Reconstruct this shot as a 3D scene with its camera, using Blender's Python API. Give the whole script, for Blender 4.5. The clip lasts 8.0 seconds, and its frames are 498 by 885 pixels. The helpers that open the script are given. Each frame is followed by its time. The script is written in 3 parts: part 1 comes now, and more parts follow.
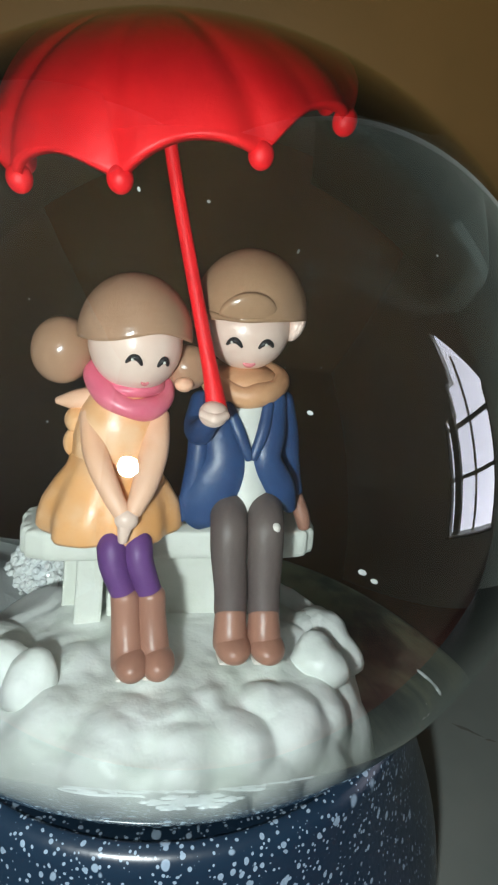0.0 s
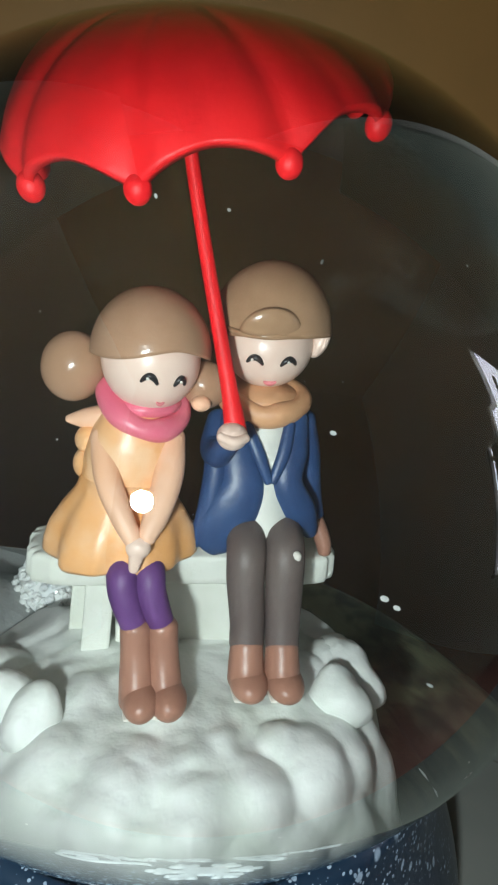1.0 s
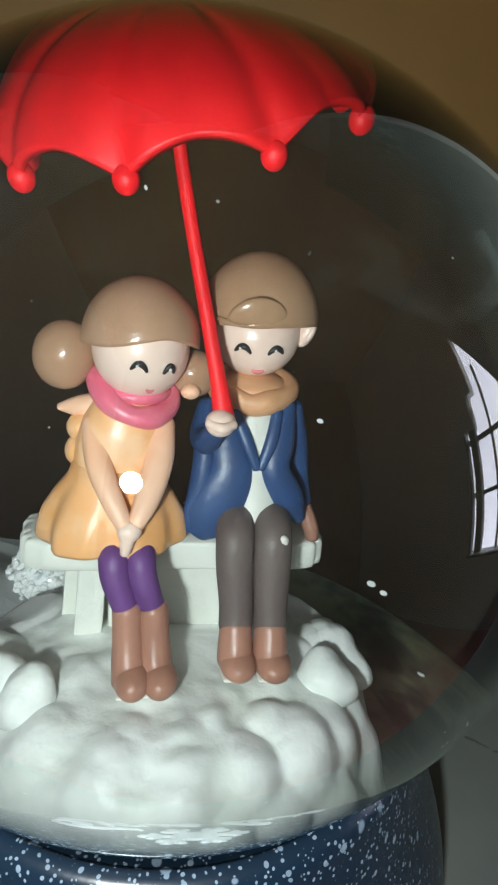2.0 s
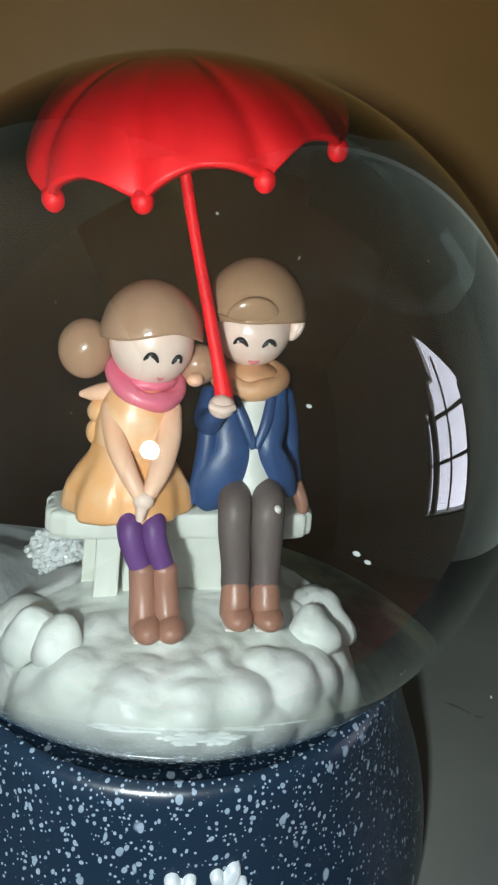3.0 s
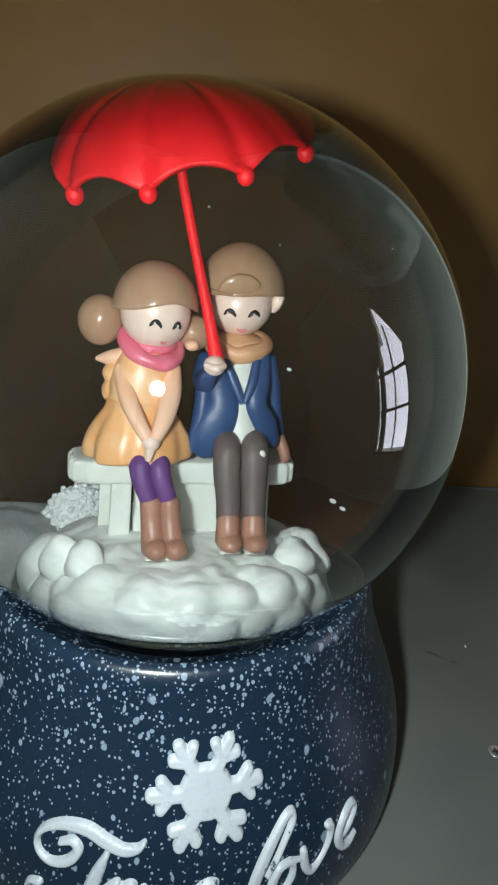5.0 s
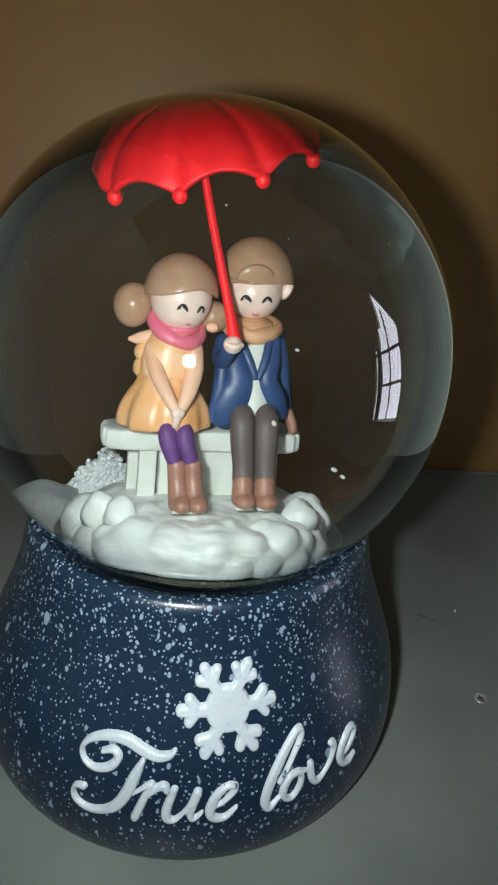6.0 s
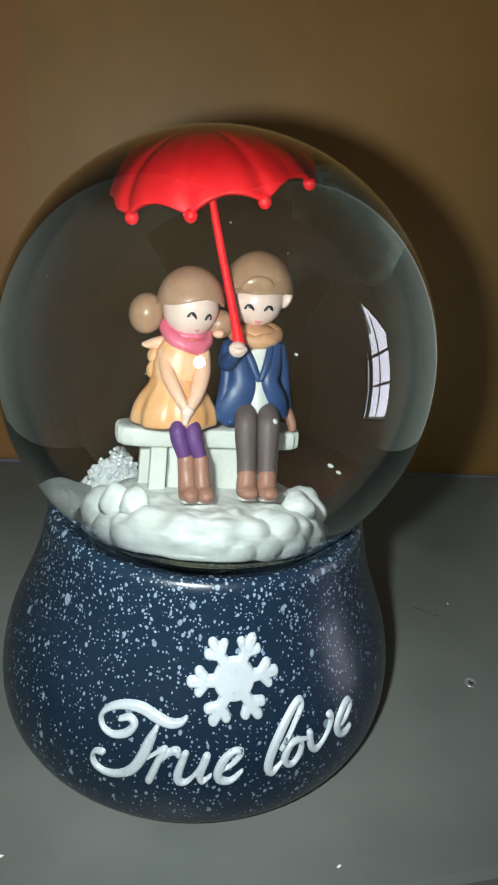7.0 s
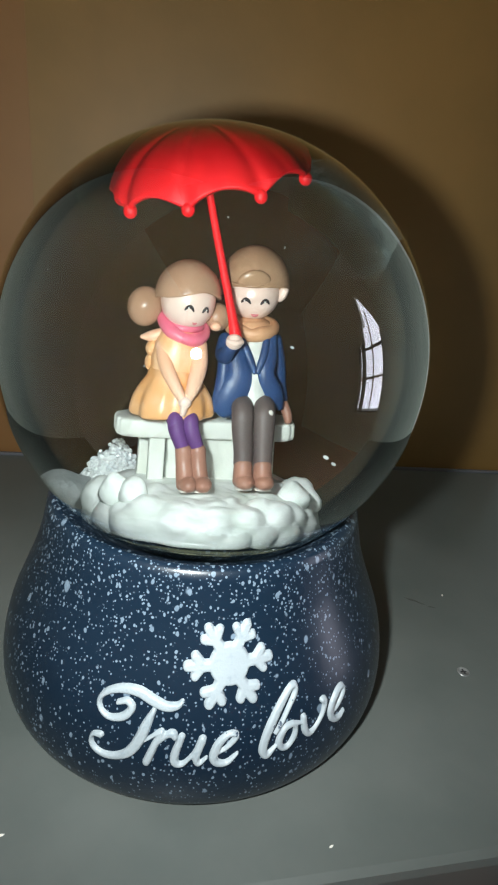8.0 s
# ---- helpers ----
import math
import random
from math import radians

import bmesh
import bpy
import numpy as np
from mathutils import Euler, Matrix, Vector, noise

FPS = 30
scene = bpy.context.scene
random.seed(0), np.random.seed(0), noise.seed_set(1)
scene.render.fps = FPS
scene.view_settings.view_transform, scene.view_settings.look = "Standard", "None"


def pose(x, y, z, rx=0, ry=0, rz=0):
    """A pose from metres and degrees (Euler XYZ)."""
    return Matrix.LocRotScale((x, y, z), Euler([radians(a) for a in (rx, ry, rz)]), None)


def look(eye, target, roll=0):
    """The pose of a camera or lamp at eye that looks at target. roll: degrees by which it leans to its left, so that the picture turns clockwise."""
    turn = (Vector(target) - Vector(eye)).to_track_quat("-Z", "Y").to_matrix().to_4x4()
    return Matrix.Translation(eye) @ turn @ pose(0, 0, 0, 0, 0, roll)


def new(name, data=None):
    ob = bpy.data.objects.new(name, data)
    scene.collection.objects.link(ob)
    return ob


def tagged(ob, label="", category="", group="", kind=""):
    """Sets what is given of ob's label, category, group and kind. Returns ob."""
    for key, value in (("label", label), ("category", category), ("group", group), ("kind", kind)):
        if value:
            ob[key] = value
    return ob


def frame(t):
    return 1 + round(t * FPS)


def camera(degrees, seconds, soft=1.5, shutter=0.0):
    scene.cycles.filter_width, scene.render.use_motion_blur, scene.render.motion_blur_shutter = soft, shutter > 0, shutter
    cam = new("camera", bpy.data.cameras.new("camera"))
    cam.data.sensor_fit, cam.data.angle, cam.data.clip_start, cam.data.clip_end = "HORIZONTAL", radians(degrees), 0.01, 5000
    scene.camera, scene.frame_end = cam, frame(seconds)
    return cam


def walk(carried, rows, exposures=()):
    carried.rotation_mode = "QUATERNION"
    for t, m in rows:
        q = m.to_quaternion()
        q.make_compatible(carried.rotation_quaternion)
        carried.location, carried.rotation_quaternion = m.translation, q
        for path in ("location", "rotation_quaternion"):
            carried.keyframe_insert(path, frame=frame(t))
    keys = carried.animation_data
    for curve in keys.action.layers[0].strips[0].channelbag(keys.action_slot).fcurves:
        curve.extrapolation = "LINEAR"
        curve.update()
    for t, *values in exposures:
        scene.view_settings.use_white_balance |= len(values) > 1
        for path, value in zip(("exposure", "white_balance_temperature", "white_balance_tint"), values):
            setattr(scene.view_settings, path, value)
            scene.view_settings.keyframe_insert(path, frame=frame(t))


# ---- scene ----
# The camera: centimetres and degrees (yaw, pitch, roll) in a world whose origin lies under the globe.
CM = 0.01
cam = camera(48.75, 8.0, soft=2.2)
PATH = [
    (0.0, -0.769, -7.797, 11.180, -12.40, -21.49, 5.93),
    (0.5, -0.762, -7.508, 11.309, -12.22, -21.96, 6.66),
    (1.0, -0.815, -7.278, 11.278, -11.22, -21.51, 6.28),
    (1.5, -0.700, -7.176, 11.198, -11.75, -21.93, 6.62),
    (3.0, -0.954, -8.564, 11.395, -12.15, -21.98, 6.09),
    (3.5, -0.755, -8.788, 11.259, -11.81, -22.05, 5.66),
    (4.0, -1.021, -9.547, 11.342, -12.33, -20.95, 5.50),
    (4.5, -1.033, -9.988, 11.148, -12.25, -21.07, 5.22),
    (6.0, -1.704, -11.818, 11.150, -12.69, -21.79, 5.51),
    (6.5, -2.096, -12.642, 11.147, -12.85, -20.81, 5.50),
    (7.0, -1.983, -12.852, 11.233, -12.58, -20.74, 5.33),
    (7.5, -1.838, -13.057, 11.179, -12.44, -20.67, 5.34),
    (8.0, -1.947, -13.132, 11.194, -12.62, -21.04, 5.52),
]
walk(cam, [(t, pose(x * CM, y * CM, z * CM, 90 + pitch, 0, yaw) @ pose(0, 0, 0, 0, 0, roll)) for t, x, y, z, yaw, pitch, roll in PATH],
     exposures=[(0.0, -0.22), (1.5, -0.2), (3.0, -0.2), (4.5, -0.25), (6.0, -0.25), (7.0, 0.06), (8.0, 0.13)])

# ---- world and lamps ----
world = bpy.data.worlds.new("world")
scene.world = world
world.use_nodes = True
world.node_tree.nodes["Background"].inputs[0].default_value = (0.75, 0.88, 1.0, 1)
world.node_tree.nodes["Background"].inputs[1].default_value = 0.5

# the torch of the phone that films
torch = bpy.data.lights.new("phone_torch", "SPOT")
torch.energy, torch.shadow_soft_size, torch.color = 1.4, 0.0038, (0.91, 0.99, 1.0)
torch.spot_size, torch.spot_blend = radians(150), 0.8
torch_ob = new("phone_torch", torch)
torch_ob.matrix_world = look((-3.25 * CM, -11.6 * CM, 10.9 * CM), (0, 0, 9.0 * CM))

# ---- materials ----
def material(name):
    m = bpy.data.materials.new(name)
    m.use_nodes = True
    t = m.node_tree
    return m, t, t.nodes["Principled BSDF"]


def add(t, kind, **values):
    node = t.nodes.new(kind)
    for key, value in values.items():
        node.inputs[key].default_value = value
    return node


def coords(t, scale=1.0):
    """Object coordinates, in centimetres times scale."""
    c = t.nodes.new("ShaderNodeTexCoord")
    m = add(t, "ShaderNodeMapping", Scale=(100 * scale, 100 * scale, 100 * scale))
    t.links.new(c.outputs["Object"], m.inputs["Vector"])
    return m.outputs[0]


def mixed(t, factor, a, b):
    """A colour mix; a and b are colours or sockets."""
    n = t.nodes.new("ShaderNodeMix")
    n.data_type = "RGBA"
    t.links.new(factor, n.inputs[0])
    for socket, value in ((n.inputs[6], a), (n.inputs[7], b)):
        if isinstance(value, tuple):
            socket.default_value = (*value, 1)
        else:
            t.links.new(value, socket)
    return n.outputs[2]


def ramp(t, socket, low, high):
    n = add(t, "ShaderNodeMapRange", **{"From Min": low, "From Max": high})
    n.interpolation_type = "SMOOTHSTEP"
    t.links.new(socket, n.inputs[0])
    return n.outputs[0]


def noisy(t, vector, scale, detail=4.0, rough=0.6):
    n = add(t, "ShaderNodeTexNoise", Scale=scale, Detail=detail, Roughness=rough)
    t.links.new(vector, n.inputs["Vector"])
    return n.outputs["Fac"]


def bumped(t, b, height, strength, distance):
    n = add(t, "ShaderNodeBump", Strength=strength, Distance=distance * CM)
    t.links.new(height, n.inputs["Height"])
    t.links.new(n.outputs[0], b.inputs["Normal"])


def paint(name, colour, other, rough=0.4, spec=0.5, coarse=1.6, fine=14.0, bump=0.25, low=0.35, high=0.7, deep=0.02):
    """Brushed paint on cast resin: two tones in blots, fine relief."""
    m, t, b = material(name)
    v = coords(t)
    blot = ramp(t, noisy(t, v, coarse, 5.0, 0.65), low, high)
    t.links.new(mixed(t, blot, colour, other), b.inputs["Base Color"])
    grain = noisy(t, v, fine, 3.0)
    r = add(t, "ShaderNodeMapRange", **{"To Min": rough - 0.08, "To Max": rough + 0.12})
    t.links.new(grain, r.inputs[0])
    t.links.new(r.outputs[0], b.inputs["Roughness"])
    b.inputs["Specular IOR Level"].default_value = spec
    bumped(t, b, grain, bump, deep)
    return m


RED = paint("red_paint", (0.88, 0.011, 0.014), (0.78, 0.008, 0.013), 0.48, spec=0.4)
HAIR = paint("hair_paint", (0.43, 0.255, 0.16), (0.38, 0.22, 0.13), 0.2)
SKIN = paint("skin_paint", (0.84, 0.64, 0.54), (0.80, 0.58, 0.48), 0.3, bump=0.1)
CAP = paint("cap_paint", (0.42, 0.255, 0.15), (0.37, 0.22, 0.125), 0.2)
PINK = paint("pink_paint", (0.72, 0.13, 0.21), (0.78, 0.22, 0.28), 0.32)
COAT = paint("orange_paint", (0.80, 0.39, 0.14), (0.86, 0.54, 0.32), 0.32)
COAT_PALE = paint("peach_paint", (0.84, 0.52, 0.36), (0.82, 0.46, 0.28), 0.42)
PURPLE = paint("purple_paint", (0.11, 0.04, 0.17), (0.15, 0.06, 0.22), 0.5)
BOOT = paint("boot_paint", (0.34, 0.165, 0.115), (0.4, 0.2, 0.14), 0.34)
NAVY = paint("navy_paint", (0.022, 0.055, 0.15), (0.03, 0.075, 0.19), 0.38)
SHIRT = paint("shirt_paint", (0.72, 0.72, 0.66), (0.64, 0.65, 0.6), 0.45)
TROUSER = paint("trouser_paint", (0.115, 0.088, 0.084), (0.14, 0.11, 0.10), 0.5)
SCARF = paint("tan_paint", (0.66, 0.36, 0.19), (0.60, 0.30, 0.15), 0.45)
BLACK = paint("black_paint", (0.02, 0.02, 0.022), (0.03, 0.03, 0.03), 0.3)
LIP = paint("lip_paint", (0.72, 0.22, 0.24), (0.66, 0.2, 0.22), 0.4)
BENCH = paint("bench_paint", (0.76, 0.78, 0.72), (0.68, 0.70, 0.62), 0.45, fine=10.0, bump=0.5)
SNOW = paint("snow_paint", (0.82, 0.84, 0.82), (0.70, 0.75, 0.69), 0.42, spec=0.45, coarse=1.3, fine=4.5, bump=0.6, deep=0.03)
def worn_relief():
    """Pale paint that has rubbed off in places down to the navy glaze."""
    m = paint("relief_paint", (0.315, 0.355, 0.375), (0.22, 0.262, 0.29), 0.42, coarse=3.0, fine=12.0, bump=0.6, low=0.5, high=0.8)
    t = m.node_tree
    b = t.nodes["Principled BSDF"]
    old = b.inputs["Base Color"].links[0].from_socket
    v = coords(t)
    worn = ramp(t, noisy(t, v, 1.9, 8.0, 0.72), 0.645, 0.67)
    t.links.new(mixed(t, worn, old, (0.03, 0.05, 0.08)), b.inputs["Base Color"])
    return m


RELIEF = worn_relief()
CHIP = paint("bare_plaster", (0.82, 0.78, 0.70), (0.76, 0.72, 0.66), 0.6)


def water_glass():
    m = bpy.data.materials.new("water_filled_glass")
    m.use_nodes = True
    t = m.node_tree
    t.nodes.clear()
    g = add(t, "ShaderNodeBsdfGlass", Color=(0.985, 0.995, 0.99, 1), Roughness=0.0, IOR=1.345)
    # an uneven pale film on the outside, painted in for haze in the ball
    v = coords(t)
    film = add(t, "ShaderNodeBsdfDiffuse", Color=(0.72, 0.78, 0.76, 1))
    veil = add(t, "ShaderNodeMapRange", **{"From Min": 0.38, "From Max": 0.75, "To Min": 0.0005, "To Max": 0.0055})
    t.links.new(noisy(t, v, 0.32, 6.0, 0.62), veil.inputs[0])
    both = t.nodes.new("ShaderNodeMixShader")
    t.links.new(veil.outputs[0], both.inputs[0])
    t.links.new(g.outputs[0], both.inputs[1])
    t.links.new(film.outputs[0], both.inputs[2])
    out = t.nodes.new("ShaderNodeOutputMaterial")
    # glass mirrors more than the water inside it would
    sheen = add(t, "ShaderNodeFresnel", IOR=1.5)
    share = t.nodes.new("ShaderNodeMath")
    share.operation = "MULTIPLY"
    share.inputs[1].default_value = 1.35
    share.use_clamp = True
    t.links.new(sheen.outputs[0], share.inputs[0])
    mirror = add(t, "ShaderNodeBsdfGlossy", Color=(0.94, 1.0, 0.97, 1), Roughness=0.0)
    top = t.nodes.new("ShaderNodeMixShader")
    t.links.new(share.outputs[0], top.inputs[0])
    t.links.new(both.outputs[0], top.inputs[1])
    t.links.new(mirror.outputs[0], top.inputs[2])
    t.links.new(top.outputs[0], out.inputs[0])
    return m


def tinted_water():
    """Tint added to the water: dims light that crosses it, shading the wall behind."""
    m = bpy.data.materials.new("tinted_water")
    m.use_nodes = True
    t = m.node_tree
    t.nodes.clear()
    g = add(t, "ShaderNodeBsdfTransparent", Color=(0.645, 0.66, 0.655, 1))
    out = t.nodes.new("ShaderNodeOutputMaterial")
    t.links.new(g.outputs[0], out.inputs[0])
    return m


def speckled():
    """Navy glaze spattered with pale blue drops of three sizes, thicker round the neck."""
    m, t, b = material("speckled_navy_glaze")
    v = coords(t)
    warp = add(t, "ShaderNodeTexNoise", Scale=2.2, Detail=2.0)
    t.links.new(v, warp.inputs["Vector"])
    w = t.nodes.new("ShaderNodeVectorMath")
    w.operation = "MULTIPLY_ADD"
    t.links.new(warp.outputs["Color"], w.inputs[0])
    w.inputs[1].default_value = (0.16, 0.16, 0.16)
    t.links.new(v, w.inputs[2])
    sep = t.nodes.new("ShaderNodeSeparateXYZ")
    t.links.new(v, sep.inputs[0])
    neck = ramp(t, sep.outputs["Z"], 2.6, 4.8)
    total = None
    for scale, size, share, more, stretch in ((2.3, 0.21, 0.60, 0.10, 1.5), (4.6, 0.22, 0.52, 0.22, 1.4), (9.0, 0.26, 0.45, 0.30, 1.4), (15.0, 0.28, 0.44, 0.25, 1.2), (3.6, 0.15, 0.74, 0.08, 3.2)):
        mp = add(t, "ShaderNodeMapping", Scale=(1, 1, 1 / stretch), Rotation=(0.5 * scale, 0.3 * scale, scale))
        t.links.new(w.outputs[0], mp.inputs[0])
        vo = add(t, "ShaderNodeTexVoronoi", Scale=scale, Randomness=1.0)
        t.links.new(mp.outputs[0], vo.inputs["Vector"])
        rgb = t.nodes.new("ShaderNodeSeparateColor")
        t.links.new(vo.outputs["Color"], rgb.inputs[0])
        # size of the drop in this cell, none below the share
        need = t.nodes.new("ShaderNodeMath")
        need.operation = "MULTIPLY_ADD"
        t.links.new(neck, need.inputs[0])
        need.inputs[1].default_value, need.inputs[2].default_value = -more, share
        over = t.nodes.new("ShaderNodeMath")
        over.operation = "SUBTRACT"
        t.links.new(rgb.outputs[0], over.inputs[0])
        t.links.new(need.outputs[0], over.inputs[1])
        grow = add(t, "ShaderNodeMapRange", **{"From Min": 0.0, "From Max": 0.45, "To Min": 0.0, "To Max": size * 1.15})
        t.links.new(over.outputs[0], grow.inputs[0])
        inside = t.nodes.new("ShaderNodeMath")
        inside.operation = "SUBTRACT"
        t.links.new(grow.outputs[0], inside.inputs[0])
        t.links.new(vo.outputs["Distance"], inside.inputs[1])
        drop = ramp(t, inside.outputs[0], -0.012, 0.05)
        if total is None:
            total = drop
        else:
            mx = t.nodes.new("ShaderNodeMath")
            mx.operation = "MAXIMUM"
            t.links.new(total, mx.inputs[0])
            t.links.new(drop, mx.inputs[1])
            total = mx.outputs[0]
    glaze = mixed(t, noisy(t, v, 0.5, 4.0), (0.0035, 0.010, 0.020), (0.007, 0.017, 0.031))
    tone = mixed(t, noisy(t, v, 5.0, 2.0), (0.08, 0.112, 0.15), (0.195, 0.255, 0.315))
    t.links.new(mixed(t, total, glaze, tone), b.inputs["Base Color"])
    b.inputs["Roughness"].default_value = 0.3
    b.inputs["Specular IOR Level"].default_value = 0.38
    bumped(t, b, noisy(t, v, 1.3, 4.0), 0.12, 0.1)
    return m


def brown_board(name, a, c):
    m, t, b = material(name)
    v = coords(t)
    cloud = ramp(t, noisy(t, v, 0.09, 5.0), 0.3, 0.72)
    t.links.new(mixed(t, cloud, a, c), b.inputs["Base Color"])
    b.inputs["Roughness"].default_value = 0.55
    bumped(t, b, noisy(t, v, 5.0, 3.0), 0.15, 0.03)
    return m


def grey_shelf():
    m, t, b = material("grey_enamelled_steel")
    v = coords(t)
    cloud = ramp(t, noisy(t, v, 0.13, 6.0, 0.6), 0.3, 0.75)
    base = mixed(t, cloud, (0.095, 0.110, 0.101), (0.140, 0.150, 0.137))
    st = add(t, "ShaderNodeMapping", Scale=(0.6, 2.2, 1), Rotation=(0, 0, 0.5))
    t.links.new(v, st.inputs[0])
    scuff = ramp(t, noisy(t, st.outputs[0], 0.55, 7.0, 0.75), 0.66, 0.76)
    half = t.nodes.new("ShaderNodeMath")
    half.operation = "MULTIPLY"
    half.inputs[1].default_value = 0.5
    t.links.new(scuff, half.inputs[0])
    t.links.new(mixed(t, half.outputs[0], base, (0.13, 0.12, 0.11)), b.inputs["Base Color"])
    r = add(t, "ShaderNodeMapRange", **{"To Min": 0.36, "To Max": 0.55})
    t.links.new(cloud, r.inputs[0])
    t.links.new(r.outputs[0], b.inputs["Roughness"])
    bumped(t, b, noisy(t, v, 6.0, 3.0), 0.06, 0.03)
    return m


GLASS = water_glass()
WATER = tinted_water()
GLAZE = speckled()
BOARD = brown_board("brown_board", (0.162, 0.088, 0.020), (0.218, 0.115, 0.028))
BOARD_RED = brown_board("reddish_board", (0.185, 0.084, 0.023), (0.22, 0.103, 0.028))
STEEL = grey_shelf()
PLASTER = paint("room_plaster", (0.80, 0.82, 0.78), (0.74, 0.77, 0.73), 0.8, coarse=0.03, fine=0.8, bump=0.2)
# red raised here too, so that bounced daylight reddens the shadow
FLOOR = paint("floor_tile", (0.54, 0.20, 0.11), (0.44, 0.16, 0.09), 0.5, coarse=0.05, fine=1.0)
# colour of the added side panels, pale so that they bounce the torch
PALE_PANEL = paint("pale_panel", (0.60, 0.66, 0.60), (0.52, 0.58, 0.53), 0.5, coarse=0.15, fine=1.5, bump=0.1)
# made-up red for unseen surfaces, to tint the light they bounce
ROOM_RED = paint("room_red", (0.52, 0.21, 0.10), (0.42, 0.17, 0.08), 0.6, coarse=0.04, fine=0.9, bump=0.2)
FRAME = paint("window_paint", (0.10, 0.10, 0.11), (0.14, 0.14, 0.15), 0.5, coarse=0.1, fine=2.0)
RUBBER = paint("grey_rubber", (0.13, 0.13, 0.075), (0.02, 0.026, 0.02), 0.6, spec=0.25, coarse=1.1, low=0.42, high=0.6)
METAL = paint("dull_metal", (0.34, 0.34, 0.33), (0.16, 0.16, 0.155), 0.3)
METAL.node_tree.nodes["Principled BSDF"].inputs["Metallic"].default_value = 0.35
GLITTER = paint("glitter_grains", (0.84, 0.86, 0.84), (0.74, 0.78, 0.8), 0.18, spec=0.8, coarse=3.0)
SCRATCH = paint("scratched_enamel", (0.055, 0.055, 0.045), (0.09, 0.095, 0.085), 0.6, coarse=4.0)
# grey of the low heap that imitates pale haze at the left
HAZE_HEAP = paint("haze_heap", (0.40, 0.42, 0.41), (0.30, 0.32, 0.32), 0.7, coarse=2.0, fine=20.0, bump=0.5)


def daylight(name, colour, strength):
    m, t, b = material(name)
    b.inputs["Base Color"].default_value = (0, 0, 0, 1)
    b.inputs["Emission Color"].default_value = (*colour, 1)
    b.inputs["Emission Strength"].default_value = strength
    return m


DAY = daylight("overcast_daylight", (0.86, 0.84, 1.0), 6.5)


# ---- mesh helpers, in centimetres ----
def part(name, bm, mats, parent=None, label="", smooth=True):
    """Links a bmesh as one mesh object, under a parent if one is given."""
    me = bpy.data.meshes.new(name)
    for v in bm.verts:
        v.co *= CM
    bm.to_mesh(me)
    bm.free()
    for m in (mats if isinstance(mats, (list, tuple)) else (mats,)):
        me.materials.append(m)
    if smooth:
        for p in me.polygons:
            p.use_smooth = True
    ob = new(name, me)
    ob.parent = parent
    return tagged(ob, label) if label else ob


def ring_skin(bm, rings, mat=0, closed=True, cap=(True, True)):
    """Faces between rings of points; the ends are closed by a fan."""
    vs = [[bm.verts.new(p) for p in r] for r in rings]
    n = len(vs[0])
    made = []
    for a, b in zip(vs, vs[1:]):
        for i in range(n if closed else n - 1):
            j = (i + 1) % n
            made.append(bm.faces.new((a[i], a[j], b[j], b[i])))
    for end, wanted in ((0, cap[0]), (-1, cap[1])):
        if wanted:
            f = vs[end]
            made.append(bm.faces.new(f[::-1] if end == 0 else f))
    for f in made:
        f.material_index = mat
    return vs


def revolve(bm, profile, seg=96, centre=(0, 0), mat=0, cap=(False, False)):
    return ring_skin(bm, [[(centre[0] + r * math.cos(2 * math.pi * i / seg), centre[1] + r * math.sin(2 * math.pi * i / seg), z) for i in range(seg)] for r, z in profile], mat, cap=cap)


def ball(bm, c, r, mat=0, turn=(0, 0, 0), seg=24, rows=14, squash=None):
    """An ellipsoid; r is a radius or three of them."""
    r = (r, r, r) if isinstance(r, (int, float)) else r
    m = Euler([radians(a) for a in turn]).to_matrix()
    rings = []
    for k in range(rows + 1):
        a = math.pi * min(max(k / rows, 0.004), 0.996)
        rings.append([Vector(c) + m @ Vector((r[0] * math.sin(a) * math.cos(2 * math.pi * i / seg), r[1] * math.sin(a) * math.sin(2 * math.pi * i / seg), -r[2] * math.cos(a))) for i in range(seg)])
    ring_skin(bm, rings, mat)


def smooth_path(points, n):
    """Catmull-Rom through the points (any dimension), n steps a span."""
    p = [np.array(q, float) for q in points]
    p = [2 * p[0] - p[1]] + p + [2 * p[-1] - p[-2]]
    out = []
    for a, b, c, d in zip(p, p[1:], p[2:], p[3:]):
        for k in range(n):
            u = k / n
            out.append(0.5 * (2 * b + (c - a) * u + (2 * a - 5 * b + 4 * c - d) * u * u + (3 * b - a - 3 * c + d) * u ** 3))
    return out + [p[-2]]


